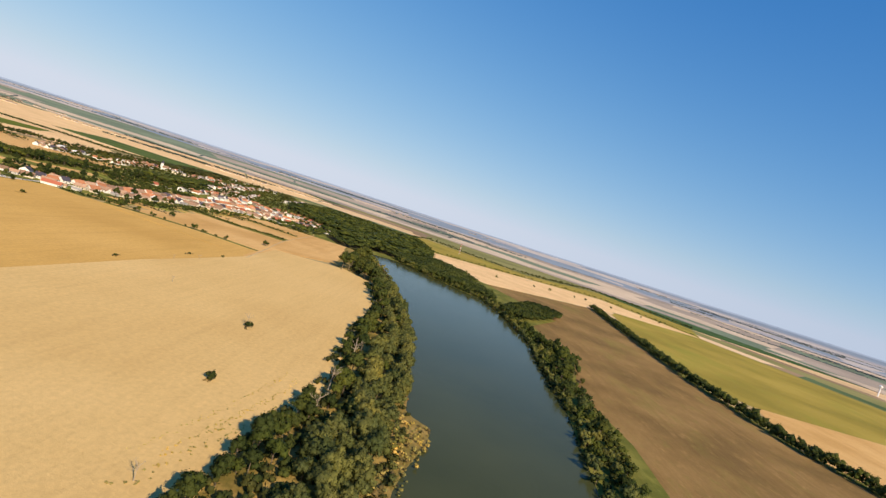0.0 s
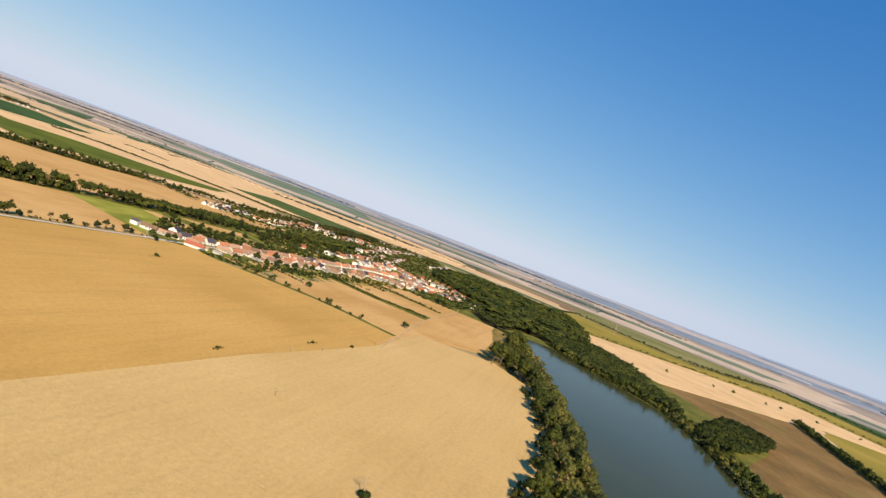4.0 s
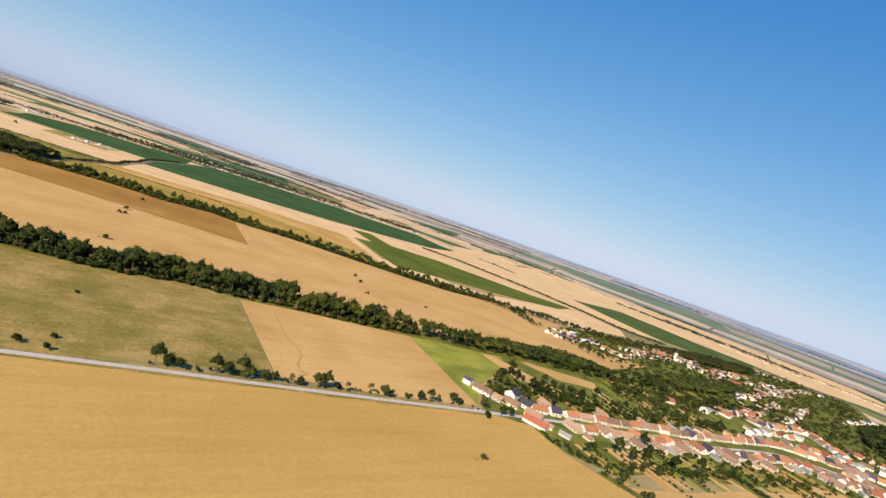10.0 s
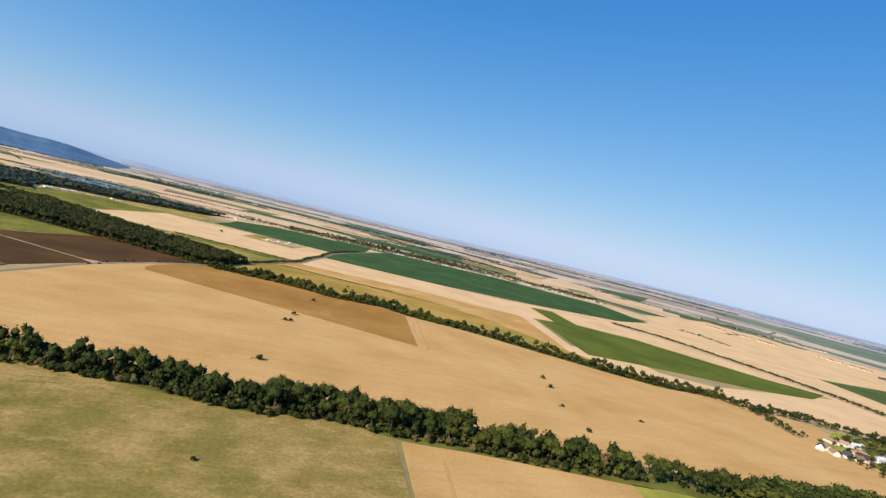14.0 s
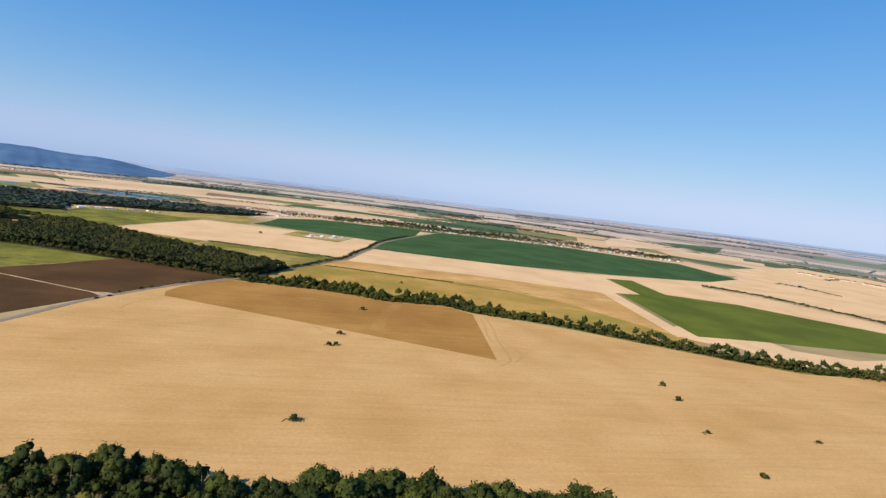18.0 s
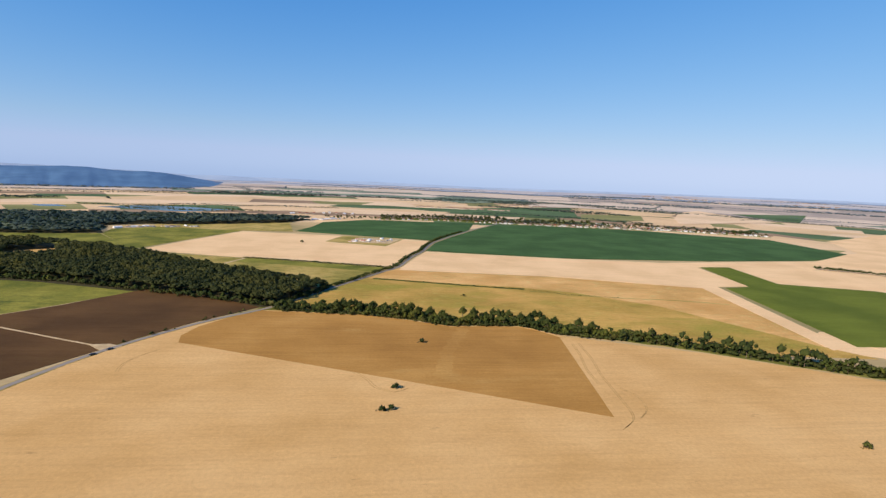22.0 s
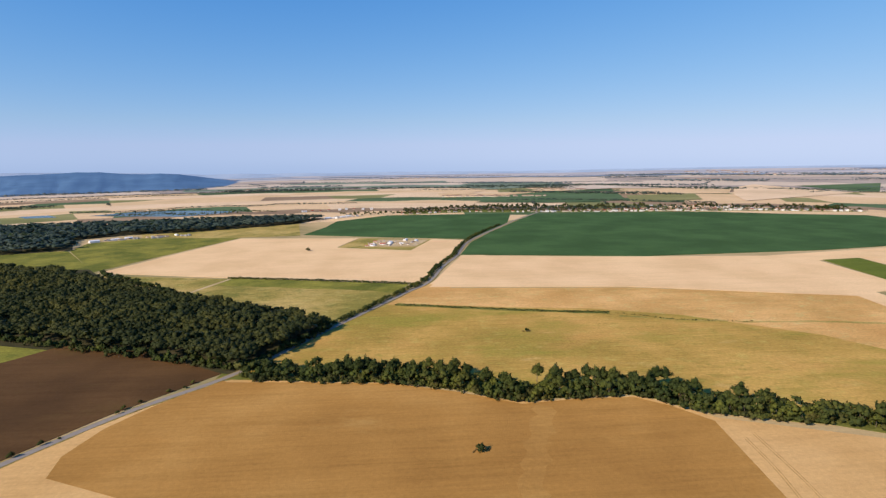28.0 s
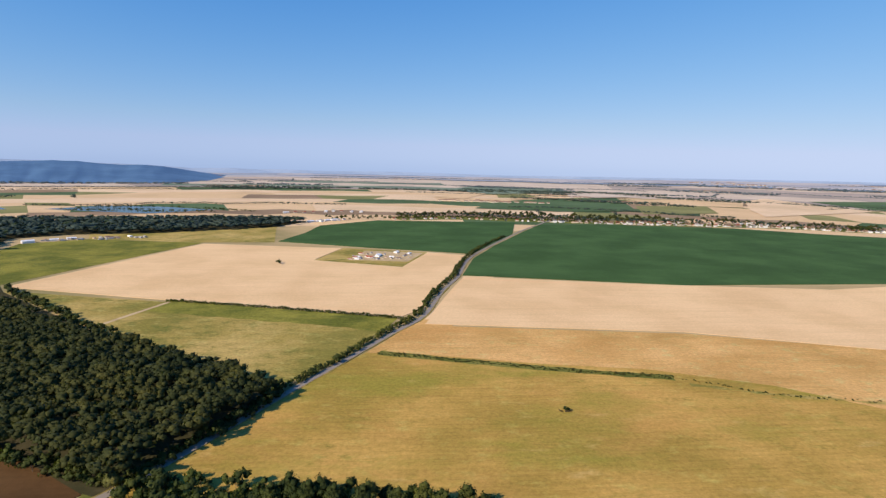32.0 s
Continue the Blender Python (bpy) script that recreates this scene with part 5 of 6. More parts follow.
def join_distant(name, label):
    """All the houses noted so far, as one growth of roofs and walls."""
    V, F, M, mats = [], [], [], []
    for key, m in DISTANT:
        for word in ("wall", "roof", "chimney"):
            me = HOUSES[key][word]
            if word == "chimney" and not HOUSES[key]["windows"]:
                continue
            if me.materials[0] not in mats:
                mats.append(me.materials[0])
            at = len(V)
            V += [m @ q.co for q in me.vertices]
            F += [[at + i for i in f.vertices] for f in me.polygons]
            M += [mats.index(me.materials[0])] * len(me.polygons)
    me = mesh_of(name, V, F, mats[0])
    for q in mats[1:]:
        me.materials.append(q)
    me.polygons.foreach_set("material_index", M)
    DISTANT.clear()
    return tagged(new(name, me), label, "houses", kind="stuff")


def street(pts, step, keys, offset=0.0, across=0.25, side=0.0, wings=0.5, detail=True):
    """Houses along a street line, most with the ridge along it, some gable-on, with sheds behind."""
    line = curve_points(pts, step)
    for i, p in enumerate(line[:-1]):
        d = (line[i + 1] - p).normalized()
        s = Vector((-d.y, d.x, 0))
        a = math.degrees(math.atan2(d.y, d.x)) + random.uniform(-4, 4)
        key = random.choice(keys)
        q = p + d * random.uniform(0, 2.5) + s * (offset + random.uniform(-1.5, 1.5))
        gable = random.random() < across
        if q.x > 1190:
            distant_house(key, q.x, q.y, a + (90 if gable else 0))
        else:
            build_house(key, q.x, q.y, a + (90 if gable else 0) + random.choice((0, 180)), detail=detail)
        if random.random() < wings:
            w = q + s * side * random.uniform(11, 15) + d * random.uniform(-3, 3)
            (distant_house if w.x > 1190 else build_house)(random.choice(("shed", "shed", "shed_grey", "long_faded")), w.x, w.y, a + 90)


ROW = ["long_orange", "long_faded", "long_orange", "long_faded_white", "long_orange", "square_dark", "square_orange", "long_faded"]
MIX = ["square_orange", "white_tall", "white_tall", "square_red", "grey_small", "long_faded_white", "square_dark", "long_faded", "white_tall"]
ROW_FRONT = [(578, 397), (610, 393), (656, 382), (694, 377), (728, 366), (757, 359), (786, 355), (834, 350), (868, 342), (900, 322), (935, 288), (965, 256), (985, 235)]
ROW_BACK = [(566, 423), (599, 415), (632, 411), (672, 405), (709, 400), (734, 393), (782, 388), (839, 384), (903, 378), (955, 350), (1000, 312), (1022, 285), (1045, 250)]
street(ROW_FRONT, 11, ROW + ["square_dark", "square_red", "grey_small"], across=0.55, side=-1, wings=0.7)
street(ROW_BACK, 11.5, ROW, across=0.08, side=1, wings=0.5)
street([(985, 215), (1003, 195), (1012, 163), (997, 137)], 17, MIX, across=0.5, side=1, wings=0.2)
street([(867, 318), (890, 312), (940, 262), (958, 225)], 17, MIX, across=0.5, side=-1, wings=0.3)
street([(1100, 420), (1090, 395), (1066, 365), (1045, 340)], 16, ["long_orange", "long_faded", "square_orange"], across=0.3, side=1, wings=0.4)
street([(900, 400), (950, 402), (1000, 395), (1050, 392)], 18, MIX + ["long_orange"], across=0.4, side=1, wings=0.4)
street([(844, 468), (895, 450), (968, 460), (1010, 448), (1071, 461)], 19, ["long_faded", "long_orange", "square_red", "white_tall", "shed_grey"], across=0.3, side=1, wings=0.3)
street([(872, 690), (890, 672), (944, 678), (1004, 688)], 13, ["white_tall", "long_faded_white", "white_hall", "square_dark"], across=0.5, side=1, wings=0.3, detail=False)
street([(925, 716), (980, 712)], 15, ["white_tall", "long_faded_white", "white_hall"], across=0.5, wings=0, detail=False)
street([(975, 655), (990, 632), (1061, 645), (1145, 662), (1200, 665)], 16, ["long_orange", "long_faded", "square_orange", "long_faded"], across=0.3, side=1, wings=0.3, detail=False)
street([(1150, 748), (1185, 732), (1229, 722), (1285, 722), (1320, 700)], 17, ROW, across=0.3, side=1, wings=0.3, detail=False)
street([(1157, 481), (1235, 495), (1290, 530), (1353, 553), (1441, 556), (1505, 555)], 22, MIX, across=0.4, side=1, wings=0.3, detail=False)
street([(1110, 500), (1180, 540), (1240, 600), (1330, 620)], 20, MIX, across=0.4, side=1, wings=0.4, detail=False)
street([(1120, 440), (1200, 450), (1300, 480), (1400, 500)], 20, MIX + ROW, across=0.4, side=1, wings=0.4, detail=False)
street([(1380, 590), (1450, 600), (1540, 610)], 20, MIX, across=0.4, side=1, wings=0.4, detail=False)
street([(1163, 520), (1220, 560), (1267, 575)], 20, MIX, across=0.4, wings=0.2, detail=False)
street([(1560, 730), (1640, 705), (1739, 715), (1843, 690)], 26, MIX, across=0.4, wings=0.3, detail=False)
street([(1600, 600), (1690, 610), (1775, 615), (1841, 590)], 24, MIX, across=0.4, wings=0.2, detail=False)
street([(1455, 456), (1517, 456), (1600, 465), (1685, 470), (1740, 463)], 24, MIX, across=0.4, wings=0.2, detail=False)
street([(975, 335), (955, 300), (962, 266), (1005, 238)], 12, MIX, across=0.5, side=-1, wings=0.6)
street([(1113, 353), (1131, 328), (1125, 297), (1090, 262), (1060, 235)], 13, MIX + ROW, across=0.5, side=1, wings=0.5)
street([(985, 421), (1060, 416), (1099, 399), (1063, 358)], 13, ROW, across=0.3, side=1, wings=0.5)
street([(1030, 330), (1012, 345), (985, 362), (940, 388)], 13, MIX, across=0.4, side=1, wings=0.5)
street([(1060, 330), (1075, 300), (1060, 275)], 13, MIX, across=0.4, side=1, wings=0.5)
street([(936, 446), (1024, 452), (1100, 462)], 14, ROW, across=0.3, side=1, wings=0.6)
street([(1175, 572), (1260, 600), (1330, 632), (1411, 646), (1483, 645)], 14, MIX + ROW, across=0.4, side=1, wings=0.6, detail=False)
street([(1191, 515), (1313, 545), (1450, 575), (1596, 596)], 16, MIX + ROW, across=0.4, side=1, wings=0.6, detail=False)
street([(1056, 668), (1157, 684), (1248, 688), (1330, 676)], 13, MIX + ROW, across=0.4, side=1, wings=0.6, detail=False)
street([(1244, 652), (1278, 635), (1340, 642)], 14, MIX + ROW, across=0.4, side=1, wings=0.6, detail=False)
street([(969, 163), (981, 136)], 12, MIX, across=0.5, wings=0.5)
join_distant("far_village_houses", "white and red roofed houses at the far end of the village")
build_house("barn", 542, 401, 112, "long barn at the village edge with a red tiled roof")
build_house("long_faded", 552, 412, 108)
build_house("shed", 553, 398, 110)
build_house("shed_grey", 558, 386, 110)
build_house("blue_roof", 528, 463, 108, "modern white house with a dark sheet roof beside the wheat", size=0.68)
build_house("long_faded_white", 532, 449, 112, "long low house with a brown-grey roof")
build_house("grey_small", 537, 437, 112)
build_house("long_faded", 545, 430, 112)
build_house("blue_roof", 556, 441, 20, "tall pale house with a dark blue-black roof among gardens")
build_house("square_dark", 560, 428, 100)
build_house("long_school", 1234, 637, -65)
build_house("school_orange", 1387, 634, -12)
build_house("school_red", 1281, 584, -25)
build_house("white_tall", 1003, 201, 30)
build_house("white_tall", 1012, 163, 30)
build_house("square_orange", 1066, 160, 60)
build_house("square_red", 1330, 270, 10, detail=False)
build_house("square_red", 1410, 240, 40, detail=False)

# garden plots running back from the street
plots = random.Random(8)
hedgerows = []
for pts, way, count in (([(590, 432), (850, 402)], (0.30, 0.95), 26), ([(556, 378), (850, 330)], (-0.1, -0.99), 40), ([(880, 430), (1090, 470)], (0.1, 0.99), 16), ([(740, 478), (1000, 486)], (0.2, 0.98), 20)):
    for i in range(count):
        t = (i + 0.5) / count
        x, y = pts[0][0] + (pts[1][0] - pts[0][0]) * t, pts[0][1] + (pts[1][1] - pts[0][1]) * t
        far, wide = plots.uniform(30, 64), plots.uniform(3, 6.5)
        mat = plots.choice((bright_grass, wheat_c, green_l, grass, scrub_n, bright_grass, tan))
        if plots.random() < 0.45:
            hedgerows += spots([(x + wide / 2, y), (x + wide / 2 + way[0] * far, y + way[1] * far)], 3.2, 1.5, ["bush", "shrub"], (0.3, 0.6), 0.2)
        strip("garden_plot", [(x, y), (x + way[0] * far, y + way[1] * far)], wide, 0.45 + 0.01 * (i % 5), mat, "narrow planted garden plot behind the houses", "garden plot", step=20)

thicket(hedgerows, "low hedges and vines between the garden plots", "hedges", "hedges")

# church
church = tagged(new("church"), "white village church with a slim tower and dark spire", "church")
part("nave", gable_wall(22, 10, 7, 5, wall_white), None, church)
part("roof", gable_roof(22, 10, 7, 5, roof_faded), None, church)
part("tower", box_mesh("tower", wall_white, (-13.5, -8.5, -2.5, 2.5, 0, 18)), None, church, "white square bell tower")
V = [(-14, -3, 18), (-8, -3, 18), (-8, 3, 18), (-14, 3, 18), (-11, 0, 27)]
part("spire", mesh_of("spire", V, [(0, 1, 2, 3), (0, 1, 4), (1, 2, 4), (2, 3, 4), (3, 0, 4)], roof_dark), None, church, "dark pointed spire")
church.matrix_basis = pose(1240, 674, 0.3, rz=-20) @ Matrix.Scale(0.85, 4)

# garden trees
rng = random.Random(5)
YARDS = [[(516, 432), (545, 462), (607, 506), (640, 480), (760, 440), (860, 420), (900, 400), (709, 412), (566, 435)], [(537, 370), (560, 345), (690, 325), (850, 292), (860, 330), (740, 352), (600, 380)], [(760, 440), (740, 490), (850, 498), (1100, 480), (1080, 470), (860, 440)]]
spots_left = 260
while spots_left:
    yard = rng.choices(YARDS, (5, 1.6, 4))[0]
    x, y = rng.uniform(510, 1100), rng.uniform(320, 510)
    if inside(x, y, yard):
        plant(rng.choice(("low1", "low2", "oak2", "bush", "shrub")), x, y, rng.uniform(0.5, 0.95), 0.2, label="leafy tree in a village garden", name="garden_tree")
        spots_left -= 1
shrubs = []
while len(shrubs) < 700:
    yard = rng.choices(YARDS, (5, 1.6, 4))[0]
    x, y = rng.uniform(510, 1100), rng.uniform(320, 510)
    if inside(x, y, yard):
        shrubs.append((rng.choice(("under", "under2", "bush", "far2")), x, y, rng.uniform(0.25, 0.75)))
thicket(shrubs, "shrubs and fruit bushes in the village gardens", "garden_shrubs", "shrubs")
places = []
while len(places) < 2500:
    x, y = rng.uniform(860, 1900), rng.uniform(120, 760)
    if inside(x, y, [(880, 700), (1000, 755), (1500, 740), (1900, 700), (1900, 560), (1500, 420), (1100, 200), (960, 205), (920, 260), (1060, 300), (1090, 430), (1000, 420), (860, 480), (870, 560)]):
        places.append((rng.choice(("far1", "far2", "far2")), x, y, rng.uniform(0.45, 0.95)))
thicket(places, "garden trees filling the village between the roofs", "garden_trees", "trees")

# ---- the far village ----
FAR_ROW = [(330, 2085), (467, 2130), (663, 2095), (800, 2080), (927, 2068), (1060, 2058), (1175, 2050), (1270, 2030), (1369, 1995), (1480, 1960)]
def far_street(pts, step, keys, wobble):
    line = curve_points(pts, step)
    for i, p in enumerate(line[:-1]):
        d = (line[i + 1] - p).normalized()
        a = math.degrees(math.atan2(d.y, d.x)) + random.choice((0, 90)) + random.uniform(-8, 8)
        distant_house(random.choice(keys), p.x + random.uniform(-6, 6), p.y + random.uniform(-wobble, wobble), a, random.uniform(0.58, 0.85))


WHITE = ["white_tall", "long_faded_white", "square_red", "long_faded", "white_tall", "square_orange", "grey_small"]
far_street(FAR_ROW[:3], 17, ["square_red", "long_faded", "square_orange", "long_faded_white"], 9)
far_street(FAR_ROW[2:], 10.5, WHITE, 5)
far_street([(x, y + 22) for x, y in FAR_ROW[2:]], 13, WHITE, 8)
far_street([(x, y + 48) for x, y in FAR_ROW[4:8]], 14, WHITE, 12)
far_street([(980, 2150), (1100, 2180), (1210, 2170), (1290, 2120)], 17, WHITE, 26)
far_street([(150, 2010), (190, 2045), (230, 2070)], 13, ["white_hall", "white_tall"], 8)
far_street([(60, 2190), (150, 2230), (260, 2240)], 20, ["white_hall", "white_tall", "square_red"], 14)
join_distant("far_village_houses", "white walled houses of the far village behind the maize")
strip("gardens", [(x, y + 26) for x, y in FAR_ROW], 76, 0.3, garden, "green gardens round the far village", "gardens", ragged=5, step=30)
thicket([*spots([(x, y + 8) for x, y in FAR_ROW[:4]], 3.5, 26, ["far2", "far2", "far1"], (0.6, 0.95)), *spots([(x, y + 12) for x, y in FAR_ROW[3:]], 4, 44, ["far2", "far1"], (0.5, 0.85)), *spots([(x, y + 75) for x, y in FAR_ROW], 3.2, 50, ["far2", "farrow", "far1"], (0.8, 1.3)), *spots([(180, 2060), (300, 2100), (420, 2160)], 6, 50, ["far2", "far1"], (0.8, 1.2)), *spots([(1385, 2010), (1430, 2000)], 5, 16, ["far2"], (1.2, 1.7)), *spots([(500, 2200), (700, 2190), (850, 2160), (1000, 2140)], 3.5, 50, ["farrow", "far1"], (1.0, 1.5))], "dark trees round the far village", "garden_trees", "trees")
# farmyard in the wheat
for k, x, y, a, s in (("white_hall", 300, 1618, 75, 0.9), ("white_hall", 326, 1650, 70, 0.7), ("white_hall", 344, 1640, 70, 0.6), ("shed_grey", 300, 1596, 60, 0.9), ("shed", 318, 1600, 80, 0.9), ("shed_grey", 276, 1600, 75, 1.0), ("barn", 284, 1614, 75, 0.5), ("shed_grey", 336, 1622, 70, 0.8), ("shed", 284, 1632, 75, 0.8)):
    build_house(k, x, y, a, size=s * 0.75, group="farm buildings")
pick = random.Random(17)
for n in range(36):
    s = pick.random()
    x, y = (-232 + 150 * s, 1706 + 66 * s)
    build_house(pick.choice(("shed_grey", "shed_grey", "shed", "shed", "shed_grey", "white_hall", "shed_grey")), x + pick.uniform(-12, 12), y + pick.uniform(-9, 9), pick.choice((45, 135)) + pick.uniform(-8, 8), size=pick.uniform(0.5, 0.9), group="farm buildings")
for n in range(30):
    build_house(pick.choice(("shed_grey", "shed", "barn", "shed_grey", "white_hall")), pick.uniform(262, 352), 1600 + pick.uniform(-12, 45), 75 + pick.choice((0, 90)), size=pick.uniform(0.3, 0.55), group="farm buildings")


# ---- masts, cars ----
def lattice_mast(x, y, height, width):
    root = tagged(new("radio_mast"), "slim red and white lattice radio mast in a field", "mast")
    levels = 9
    for i in range(levels):
        z0, z1 = height * i / levels, height * (i + 1) / levels
        w0, w1 = width * (1 - 0.8 * i / levels), width * (1 - 0.8 * (i + 1) / levels)
        legs = [(math.cos(a), math.sin(a)) for a in (0.5, 2.6, 4.7)]
        for (ax, ay), (bx, by) in zip(legs, legs[1:] + legs[:1]):
            for word, end, thick in (("leg", (ax * w1, ay * w1, z1), 0.2), ("brace", (bx * w1, by * w1, z1), 0.1)):
                V, F = [], []
                limb(V, F, (ax * w0, ay * w0, z0), end, thick, thick, 4)
                part(word, mesh_of(word, V, F, metal_red if i % 2 else metal_white), None, root)
    root.matrix_basis = pose(x, y, land_z(x, y))
    return root


lattice_mast(1797, -55, 42, 2.6)
tower = tagged(new("water_tower"), "white water tower on a slim shaft", "water tower")
V, F = [], []
limb(V, F, (0, 0, -1), (0, 0, 26), 2.2, 1.6, 10)
part("shaft", mesh_of("shaft", V, F, metal_white), None, tower)
bm = bmesh.new()
bmesh.ops.create_uvsphere(bm, u_segments=14, v_segments=8, radius=5)
bmesh.ops.scale(bm, vec=(1, 1, 0.8), verts=bm.verts)
bmesh.ops.translate(bm, vec=(0, 0, 29), verts=bm.verts)
part("tank", bm, metal_white, tower)
tower.matrix_basis = pose(1511, -1301, land_z(1511, -1301))


def car(x, y, turn, paint, label):
    root = tagged(new("car"), label, "car")
    V, F = [], []
    box(V, F, -2.15, 2.15, -0.88, 0.88, 0.35, 0.85)
    me = mesh_of("body", V, F, paint)
    part("body", me, None, root)
    V = [(-1.7, -0.8, 0.85), (1.0, -0.8, 0.85), (1.0, 0.8, 0.85), (-1.7, 0.8, 0.85), (-1.3, -0.65, 1.42), (0.35, -0.65, 1.42), (0.35, 0.65, 1.42), (-1.3, 0.65, 1.42)]
    part("cabin", mesh_of("cabin", V, [(4, 5, 6, 7), (0, 1, 5, 4), (1, 2, 6, 5), (2, 3, 7, 6), (3, 0, 4, 7)], glass_dark), None, root, "dark glazed cabin")
    for wx in (-1.35, 1.35):
        for wy in (-0.82, 0.82):
            V, F = [], []
            limb(V, F, (wx, wy - 0.1, 0.32), (wx, wy + 0.1, 0.32), 0.32, 0.32, 10)
            F += [tuple(range(10)), tuple(range(10, 20))]
            part("wheel", mesh_of("wheel", V, F, rubber), None, root)
    root.matrix_basis = pose(x, y, 0.44, rz=turn)


car(106.0, 938.5, 61, car_black, "black car driving on the country road")
car(112.5, 950.5, 61, car_black, "dark car following on the country road")
car(501, 417.5, -6, car_white, "white car on the village road")


# ---- far fields, hedges, settlements, hills ----
rng = random.Random(9)
# three colour sets, each with more painted haze than the one before
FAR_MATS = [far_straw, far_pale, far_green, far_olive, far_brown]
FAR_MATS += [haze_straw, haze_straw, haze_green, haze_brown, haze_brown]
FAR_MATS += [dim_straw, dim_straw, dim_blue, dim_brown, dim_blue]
sheets = {i: ([], []) for i in range(15)}
hedges, hamlets = [], []
HUB = Vector((300, 700, 0))
COLUMNS, FIRST, WIDE = 84, radians(-90), radians(262)
ring_at = [1250.0]
while ring_at[-1] < 4560:
    ring_at.append(ring_at[-1] + (rng.uniform(90, 190) * (0.7 + ring_at[-1] / 6000) if ring_at[-1] < 3300 else 110))


def edge_of_land(angle):
    """How far the ground sheet reaches from the hub."""
    d, off = Vector((math.cos(angle), math.sin(angle), 0)), HUB - CENTRE
    along = off.dot(d)
    return -along + math.sqrt(along * along - off.length_squared + 4448 ** 2)


nodes = []
for i, q in enumerate(ring_at):
    row = []
    for j in range(COLUMNS + 1):
        a = FIRST + WIDE * (j + rng.uniform(-0.4, 0.4)) / COLUMNS
        row.append((min(edge_of_land(a) - 3 * (len(ring_at) - 1 - i), q + rng.uniform(-34, 34)), a))
    nodes.append(row)


def spot(node):
    return HUB.x + node[0] * math.cos(node[1]), HUB.y + node[0] * math.sin(node[1])


def belt(a, b, deep, step, size):
    """A close row of far trees from one corner to another."""
    long = math.hypot(b[0] - a[0], b[1] - a[1])
    far = math.hypot(a[0] - HUB.x, a[1] - HUB.y)
    for n in range(max(1, int(long / step))):
        f = (n + rng.uniform(-0.4, 0.4)) * step / long
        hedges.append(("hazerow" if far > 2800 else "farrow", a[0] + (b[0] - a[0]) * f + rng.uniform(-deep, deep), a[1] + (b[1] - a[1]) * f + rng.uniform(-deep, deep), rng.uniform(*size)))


for i in range(len(ring_at) - 1):
    k, left = 0, 0
    # distance picks the set, so the painted haze thickens outwards
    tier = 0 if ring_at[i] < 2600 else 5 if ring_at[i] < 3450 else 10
    for j in range(COLUMNS):
        if rng.random() > 0.74:
            k = rng.choices(range(5), (20, 14, 22, 26, 18) if nodes[i][j][1] < radians(22) else (40, 26, 14, 12, 8))[0]
        corners = [spot(nodes[i][j]), spot(nodes[i + 1][j]), spot(nodes[i + 1][j + 1]), spot(nodes[i][j + 1])]
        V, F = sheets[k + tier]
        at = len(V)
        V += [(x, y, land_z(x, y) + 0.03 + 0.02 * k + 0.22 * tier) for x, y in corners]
        F.append((at, at + 1, at + 2, at + 3))
        if ring_at[i] > 3900:
            continue
        if left == 0 and rng.random() < (0.022 if ring_at[i] < 2300 else 0.055):
            left, deep = rng.randint(3, 11), rng.choice((1.5, 2, 2, 4, 16))
        if left:
            left -= 1
            belt(corners[0], corners[3], deep, 6.5 if deep < 10 else 3.6, (0.6, 0.95))
        if rng.random() < 0.03:
            belt(corners[0], corners[1], 3, 9, (0.6, 1.0))
        if ring_at[i] > 1900 and rng.random() < 0.026:
            hamlets.append((*corners[0], nodes[i][j][1]))

# woods stretched along the plain
for n in range(46):
    a, q = (radians(rng.uniform(-75, 155)), rng.uniform(2600, 3800)) if n < 26 else (radians(rng.uniform(58, 140) if n < 38 else rng.uniform(-48, 26)), rng.uniform(1900, 3200))
    half, deep = rng.uniform(120, 420), rng.uniform(10, 34)
    mid = (HUB.x + q * math.cos(a), HUB.y + q * math.sin(a))
    side = (-math.sin(a) * half, math.cos(a) * half)
    belt((mid[0] - side[0], mid[1] - side[1]), (mid[0] + side[0], mid[1] + side[1]), deep, 150 / (deep + 20), (0.9, 1.4))


def far_field(pts, material, label):
    tagged(new("field", mesh_of("field", [(x, y, land_z(x, y) + 1.5) for x, y in pts], [tuple(range(len(pts)))], material)), label, "field", kind="structure")


# the haze_ materials here hold the distance haze in their colour
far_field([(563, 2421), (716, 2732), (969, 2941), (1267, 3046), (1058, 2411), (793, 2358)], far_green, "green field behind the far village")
far_field([(1141, 3331), (1510, 3587), (1945, 3427), (2011, 3177), (1519, 3149), (1038, 2990)], haze_straw, "haze-tinted straw field far across the plain")
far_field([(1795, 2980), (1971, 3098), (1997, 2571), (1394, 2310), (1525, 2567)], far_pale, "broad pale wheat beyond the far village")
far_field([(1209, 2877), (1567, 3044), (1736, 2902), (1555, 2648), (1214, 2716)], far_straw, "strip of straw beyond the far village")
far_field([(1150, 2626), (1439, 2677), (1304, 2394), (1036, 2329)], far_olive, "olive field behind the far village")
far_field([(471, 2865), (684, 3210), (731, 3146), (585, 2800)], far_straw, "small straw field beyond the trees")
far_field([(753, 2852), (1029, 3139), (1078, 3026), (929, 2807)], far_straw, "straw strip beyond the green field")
far_field([(541, 3377), (804, 3763), (1210, 3569), (1106, 3292), (744, 3143)], haze_green, "haze-tinted green crop far across the plain")
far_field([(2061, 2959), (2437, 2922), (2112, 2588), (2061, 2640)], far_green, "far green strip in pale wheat")


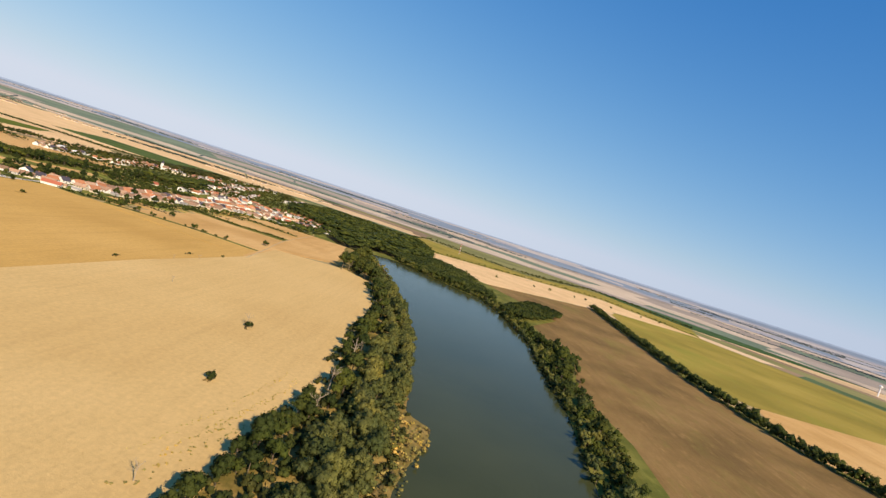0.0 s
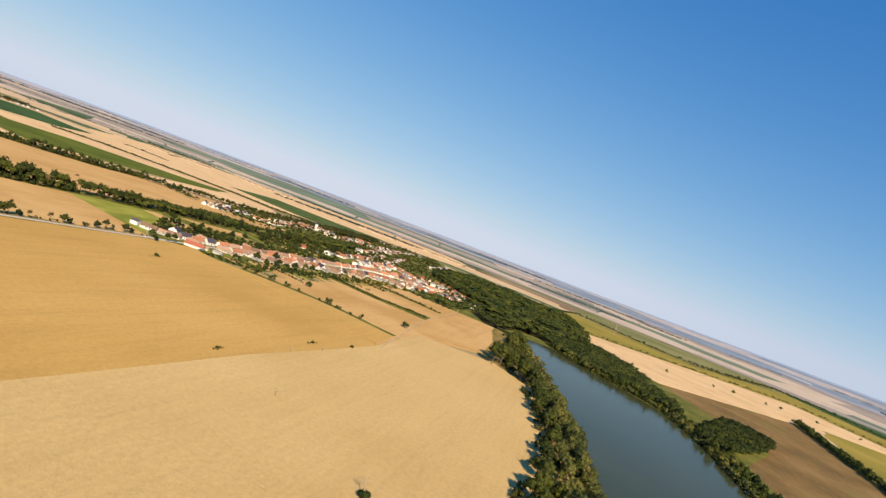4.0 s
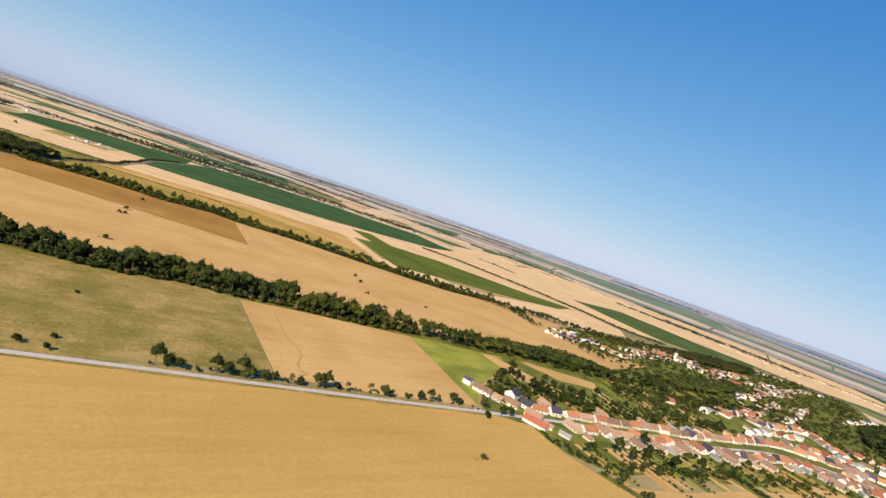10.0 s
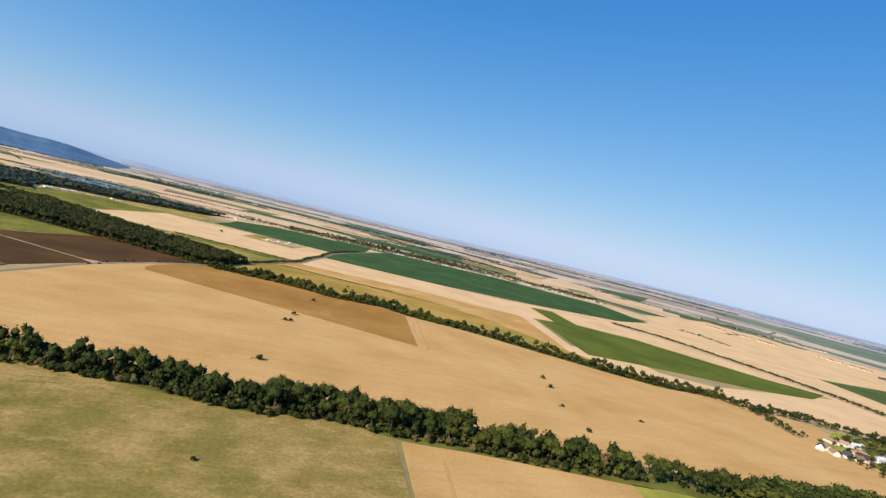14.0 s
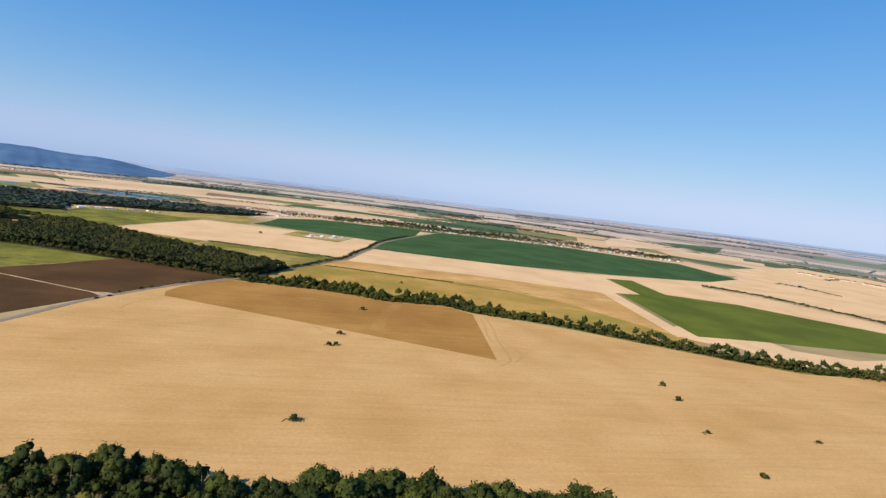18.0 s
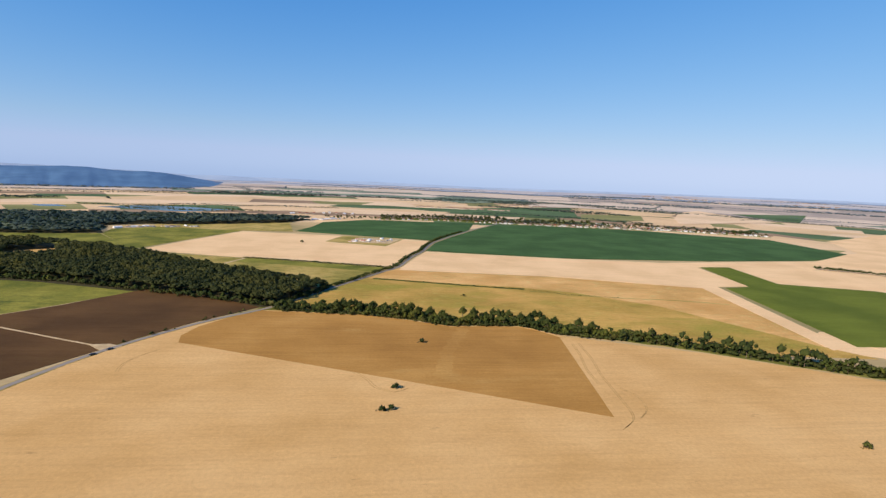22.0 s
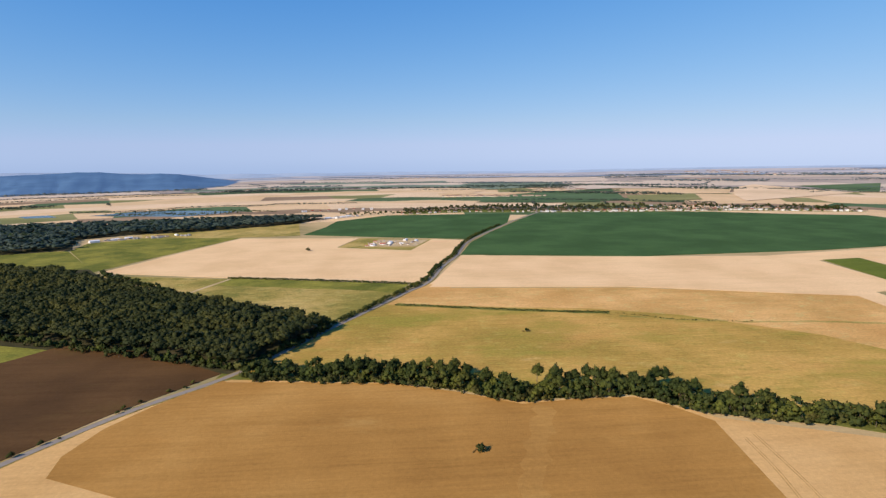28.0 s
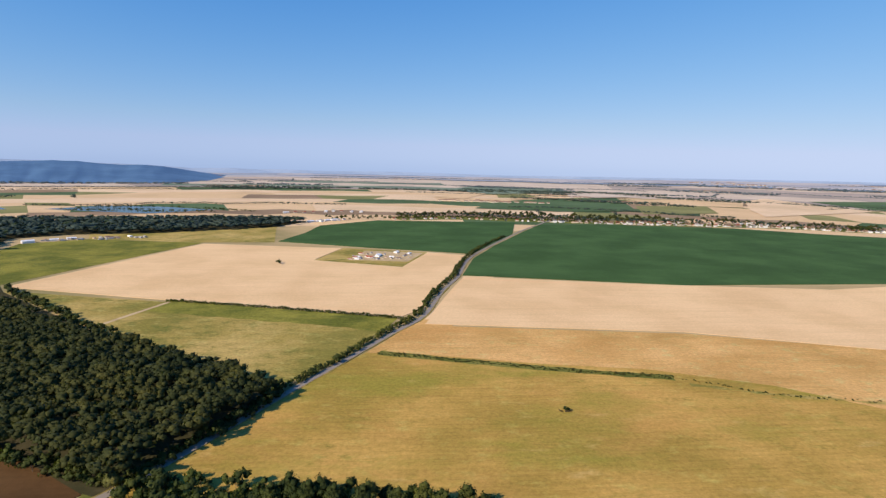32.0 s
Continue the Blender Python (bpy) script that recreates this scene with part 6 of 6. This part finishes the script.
def near_land(x, y):
    """Where the near fields lie."""
    return inside(x, y, [(-300, -1000), (1600, -1500), (3400, -1400), (3400, -300), (2400, 560), (1950, 1250), (1500, 1500), (1500, 2250), (150, 2300), (-800, 2250), (-1400, 1500)])


hedges = [h for h in hedges if not near_land(h[1], h[2])]
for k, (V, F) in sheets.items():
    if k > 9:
        tagged(new("backdrop", mesh_of("backdrop", V, F, FAR_MATS[k])), "edge of the plain, painted in pale haze colours", "backdrop", kind="structure")
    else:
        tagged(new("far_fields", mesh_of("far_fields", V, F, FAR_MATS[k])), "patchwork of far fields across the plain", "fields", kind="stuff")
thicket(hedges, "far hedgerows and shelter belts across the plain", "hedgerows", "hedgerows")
for n, (mat, share) in enumerate(((wall_cream, 0), (roof_faded, 1))):
    V, F = [], []
    pick = random.Random(3)
    for x, y, b in hamlets:
        if near_land(x, y):
            continue
        for i in range(26):
            t, s = pick.uniform(-130, 130), pick.uniform(-16, 16)
            hx, hy = x - t * math.sin(b) + s * math.cos(b), y + t * math.cos(b) + s * math.sin(b)
            L, W, H = pick.uniform(4, 7), pick.uniform(3.5, 5), pick.uniform(2.5, 4)
            g = land_z(hx, hy)
            if n == 0:
                box(V, F, hx - L, hx + L, hy - W, hy + W, g - 1, g + H)
            else:
                at = len(V)
                V += [(hx - L, hy - W, g + H), (hx + L, hy - W, g + H), (hx + L, hy + W, g + H), (hx - L, hy + W, g + H), (hx - L, hy, g + H + 3), (hx + L, hy, g + H + 3)]
                F += [tuple(at + i for i in f) for f in ((0, 1, 5, 4), (2, 3, 4, 5), (1, 2, 5), (3, 0, 4))]
    tagged(new("far_houses", mesh_of("far_houses", V, F, mat)), "houses of far hamlets on the plain", "houses", kind="stuff")

# lakes by the far wood
slab("lake", [(-480, 2190), (-400, 2300), (-260, 2300), (-110, 2240), (-230, 2130), (-360, 2160)], 0.8, water_mat, "far blue lake beyond the wood", "water")
slab("lake", [(-660, 2200), (-600, 2225), (-545, 2168), (-610, 2150)], 0.8, water_mat, "far narrow lake beyond the wood", "water")
thicket([*spots([(-420, 2150), (-320, 2150), (-180, 2150), (-90, 2180)], 5, 14, ["far2", "far1"], (0.6, 1.0), 0.3), *spots([(-400, 2250), (-300, 2270), (-150, 2245), (0, 2200)], 6, 16, ["far2"], (0.6, 1.0), 0.2)], "trees round the far lake", "tree_row", "tree row")


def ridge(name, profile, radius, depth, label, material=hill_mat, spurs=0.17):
    """A long hill seen far off, its front folded into spurs: azimuth, height."""
    az = np.arange(profile[0][0], profile[-1][0] + 0.01, 0.25)
    top = np.interp(az, [a for a, h in profile], [h for a, h in profile])
    V, F = [], []
    rows = 12
    for a, h in zip(az, top):
        for j in range(rows + 1):
            u = j / rows
            q = radius - depth + depth * u
            x, y = CENTRE.x + q * math.cos(radians(a)), CENTRE.y + q * math.sin(radians(a))
            fold = abs(noise.noise(Vector((a * 0.55 + u * 0.9, u * 1.2, 3)))) * 2 - 0.55 + 0.5 * noise.noise(Vector((a * 1.7 - u, u * 3, 9)))
            lump = spurs * fold * 4 * u * (1 - u) + 0.05 * noise.noise(Vector((a * 1.1, 5, 0)))
            V.append((x, y, land_z(x, y) - 2 + h * max(0.0, u ** 1.4 + lump * 0.6)))
    for i in range(len(az) - 1):
        for j in range(rows):
            a = i * (rows + 1) + j
            F.append((a, a + 1, a + rows + 2, a + rows + 1))
    me = mesh_of(name, V, F, material)
    me.polygons.foreach_set("use_smooth", [True] * len(F))
    tagged(new(name, me), label, "hills", kind="structure")


# the ridges' blue is haze in the material, paler on the further ones
ridge("hills", [(103, 0), (104.5, 8), (106, 22), (107.5, 38), (109, 53), (110.5, 59), (112, 56), (113.5, 62), (115, 72), (116.6, 74), (119, 66), (122, 60), (126, 68), (132, 62), (140, 48), (148, 34), (155, 18), (160, 0)], 3900, 1000, "long wooded hills on the horizon, painted haze blue")
ridge("hills", [(98, 0), (101, 24), (104, 34), (107, 30), (110, 44), (117, 60), (121, 66), (125, 62), (132, 72), (140, 60), (150, 36), (160, 0)], 4444, 250, "hills behind the blue ridge, painted paler for haze", haze_hill)
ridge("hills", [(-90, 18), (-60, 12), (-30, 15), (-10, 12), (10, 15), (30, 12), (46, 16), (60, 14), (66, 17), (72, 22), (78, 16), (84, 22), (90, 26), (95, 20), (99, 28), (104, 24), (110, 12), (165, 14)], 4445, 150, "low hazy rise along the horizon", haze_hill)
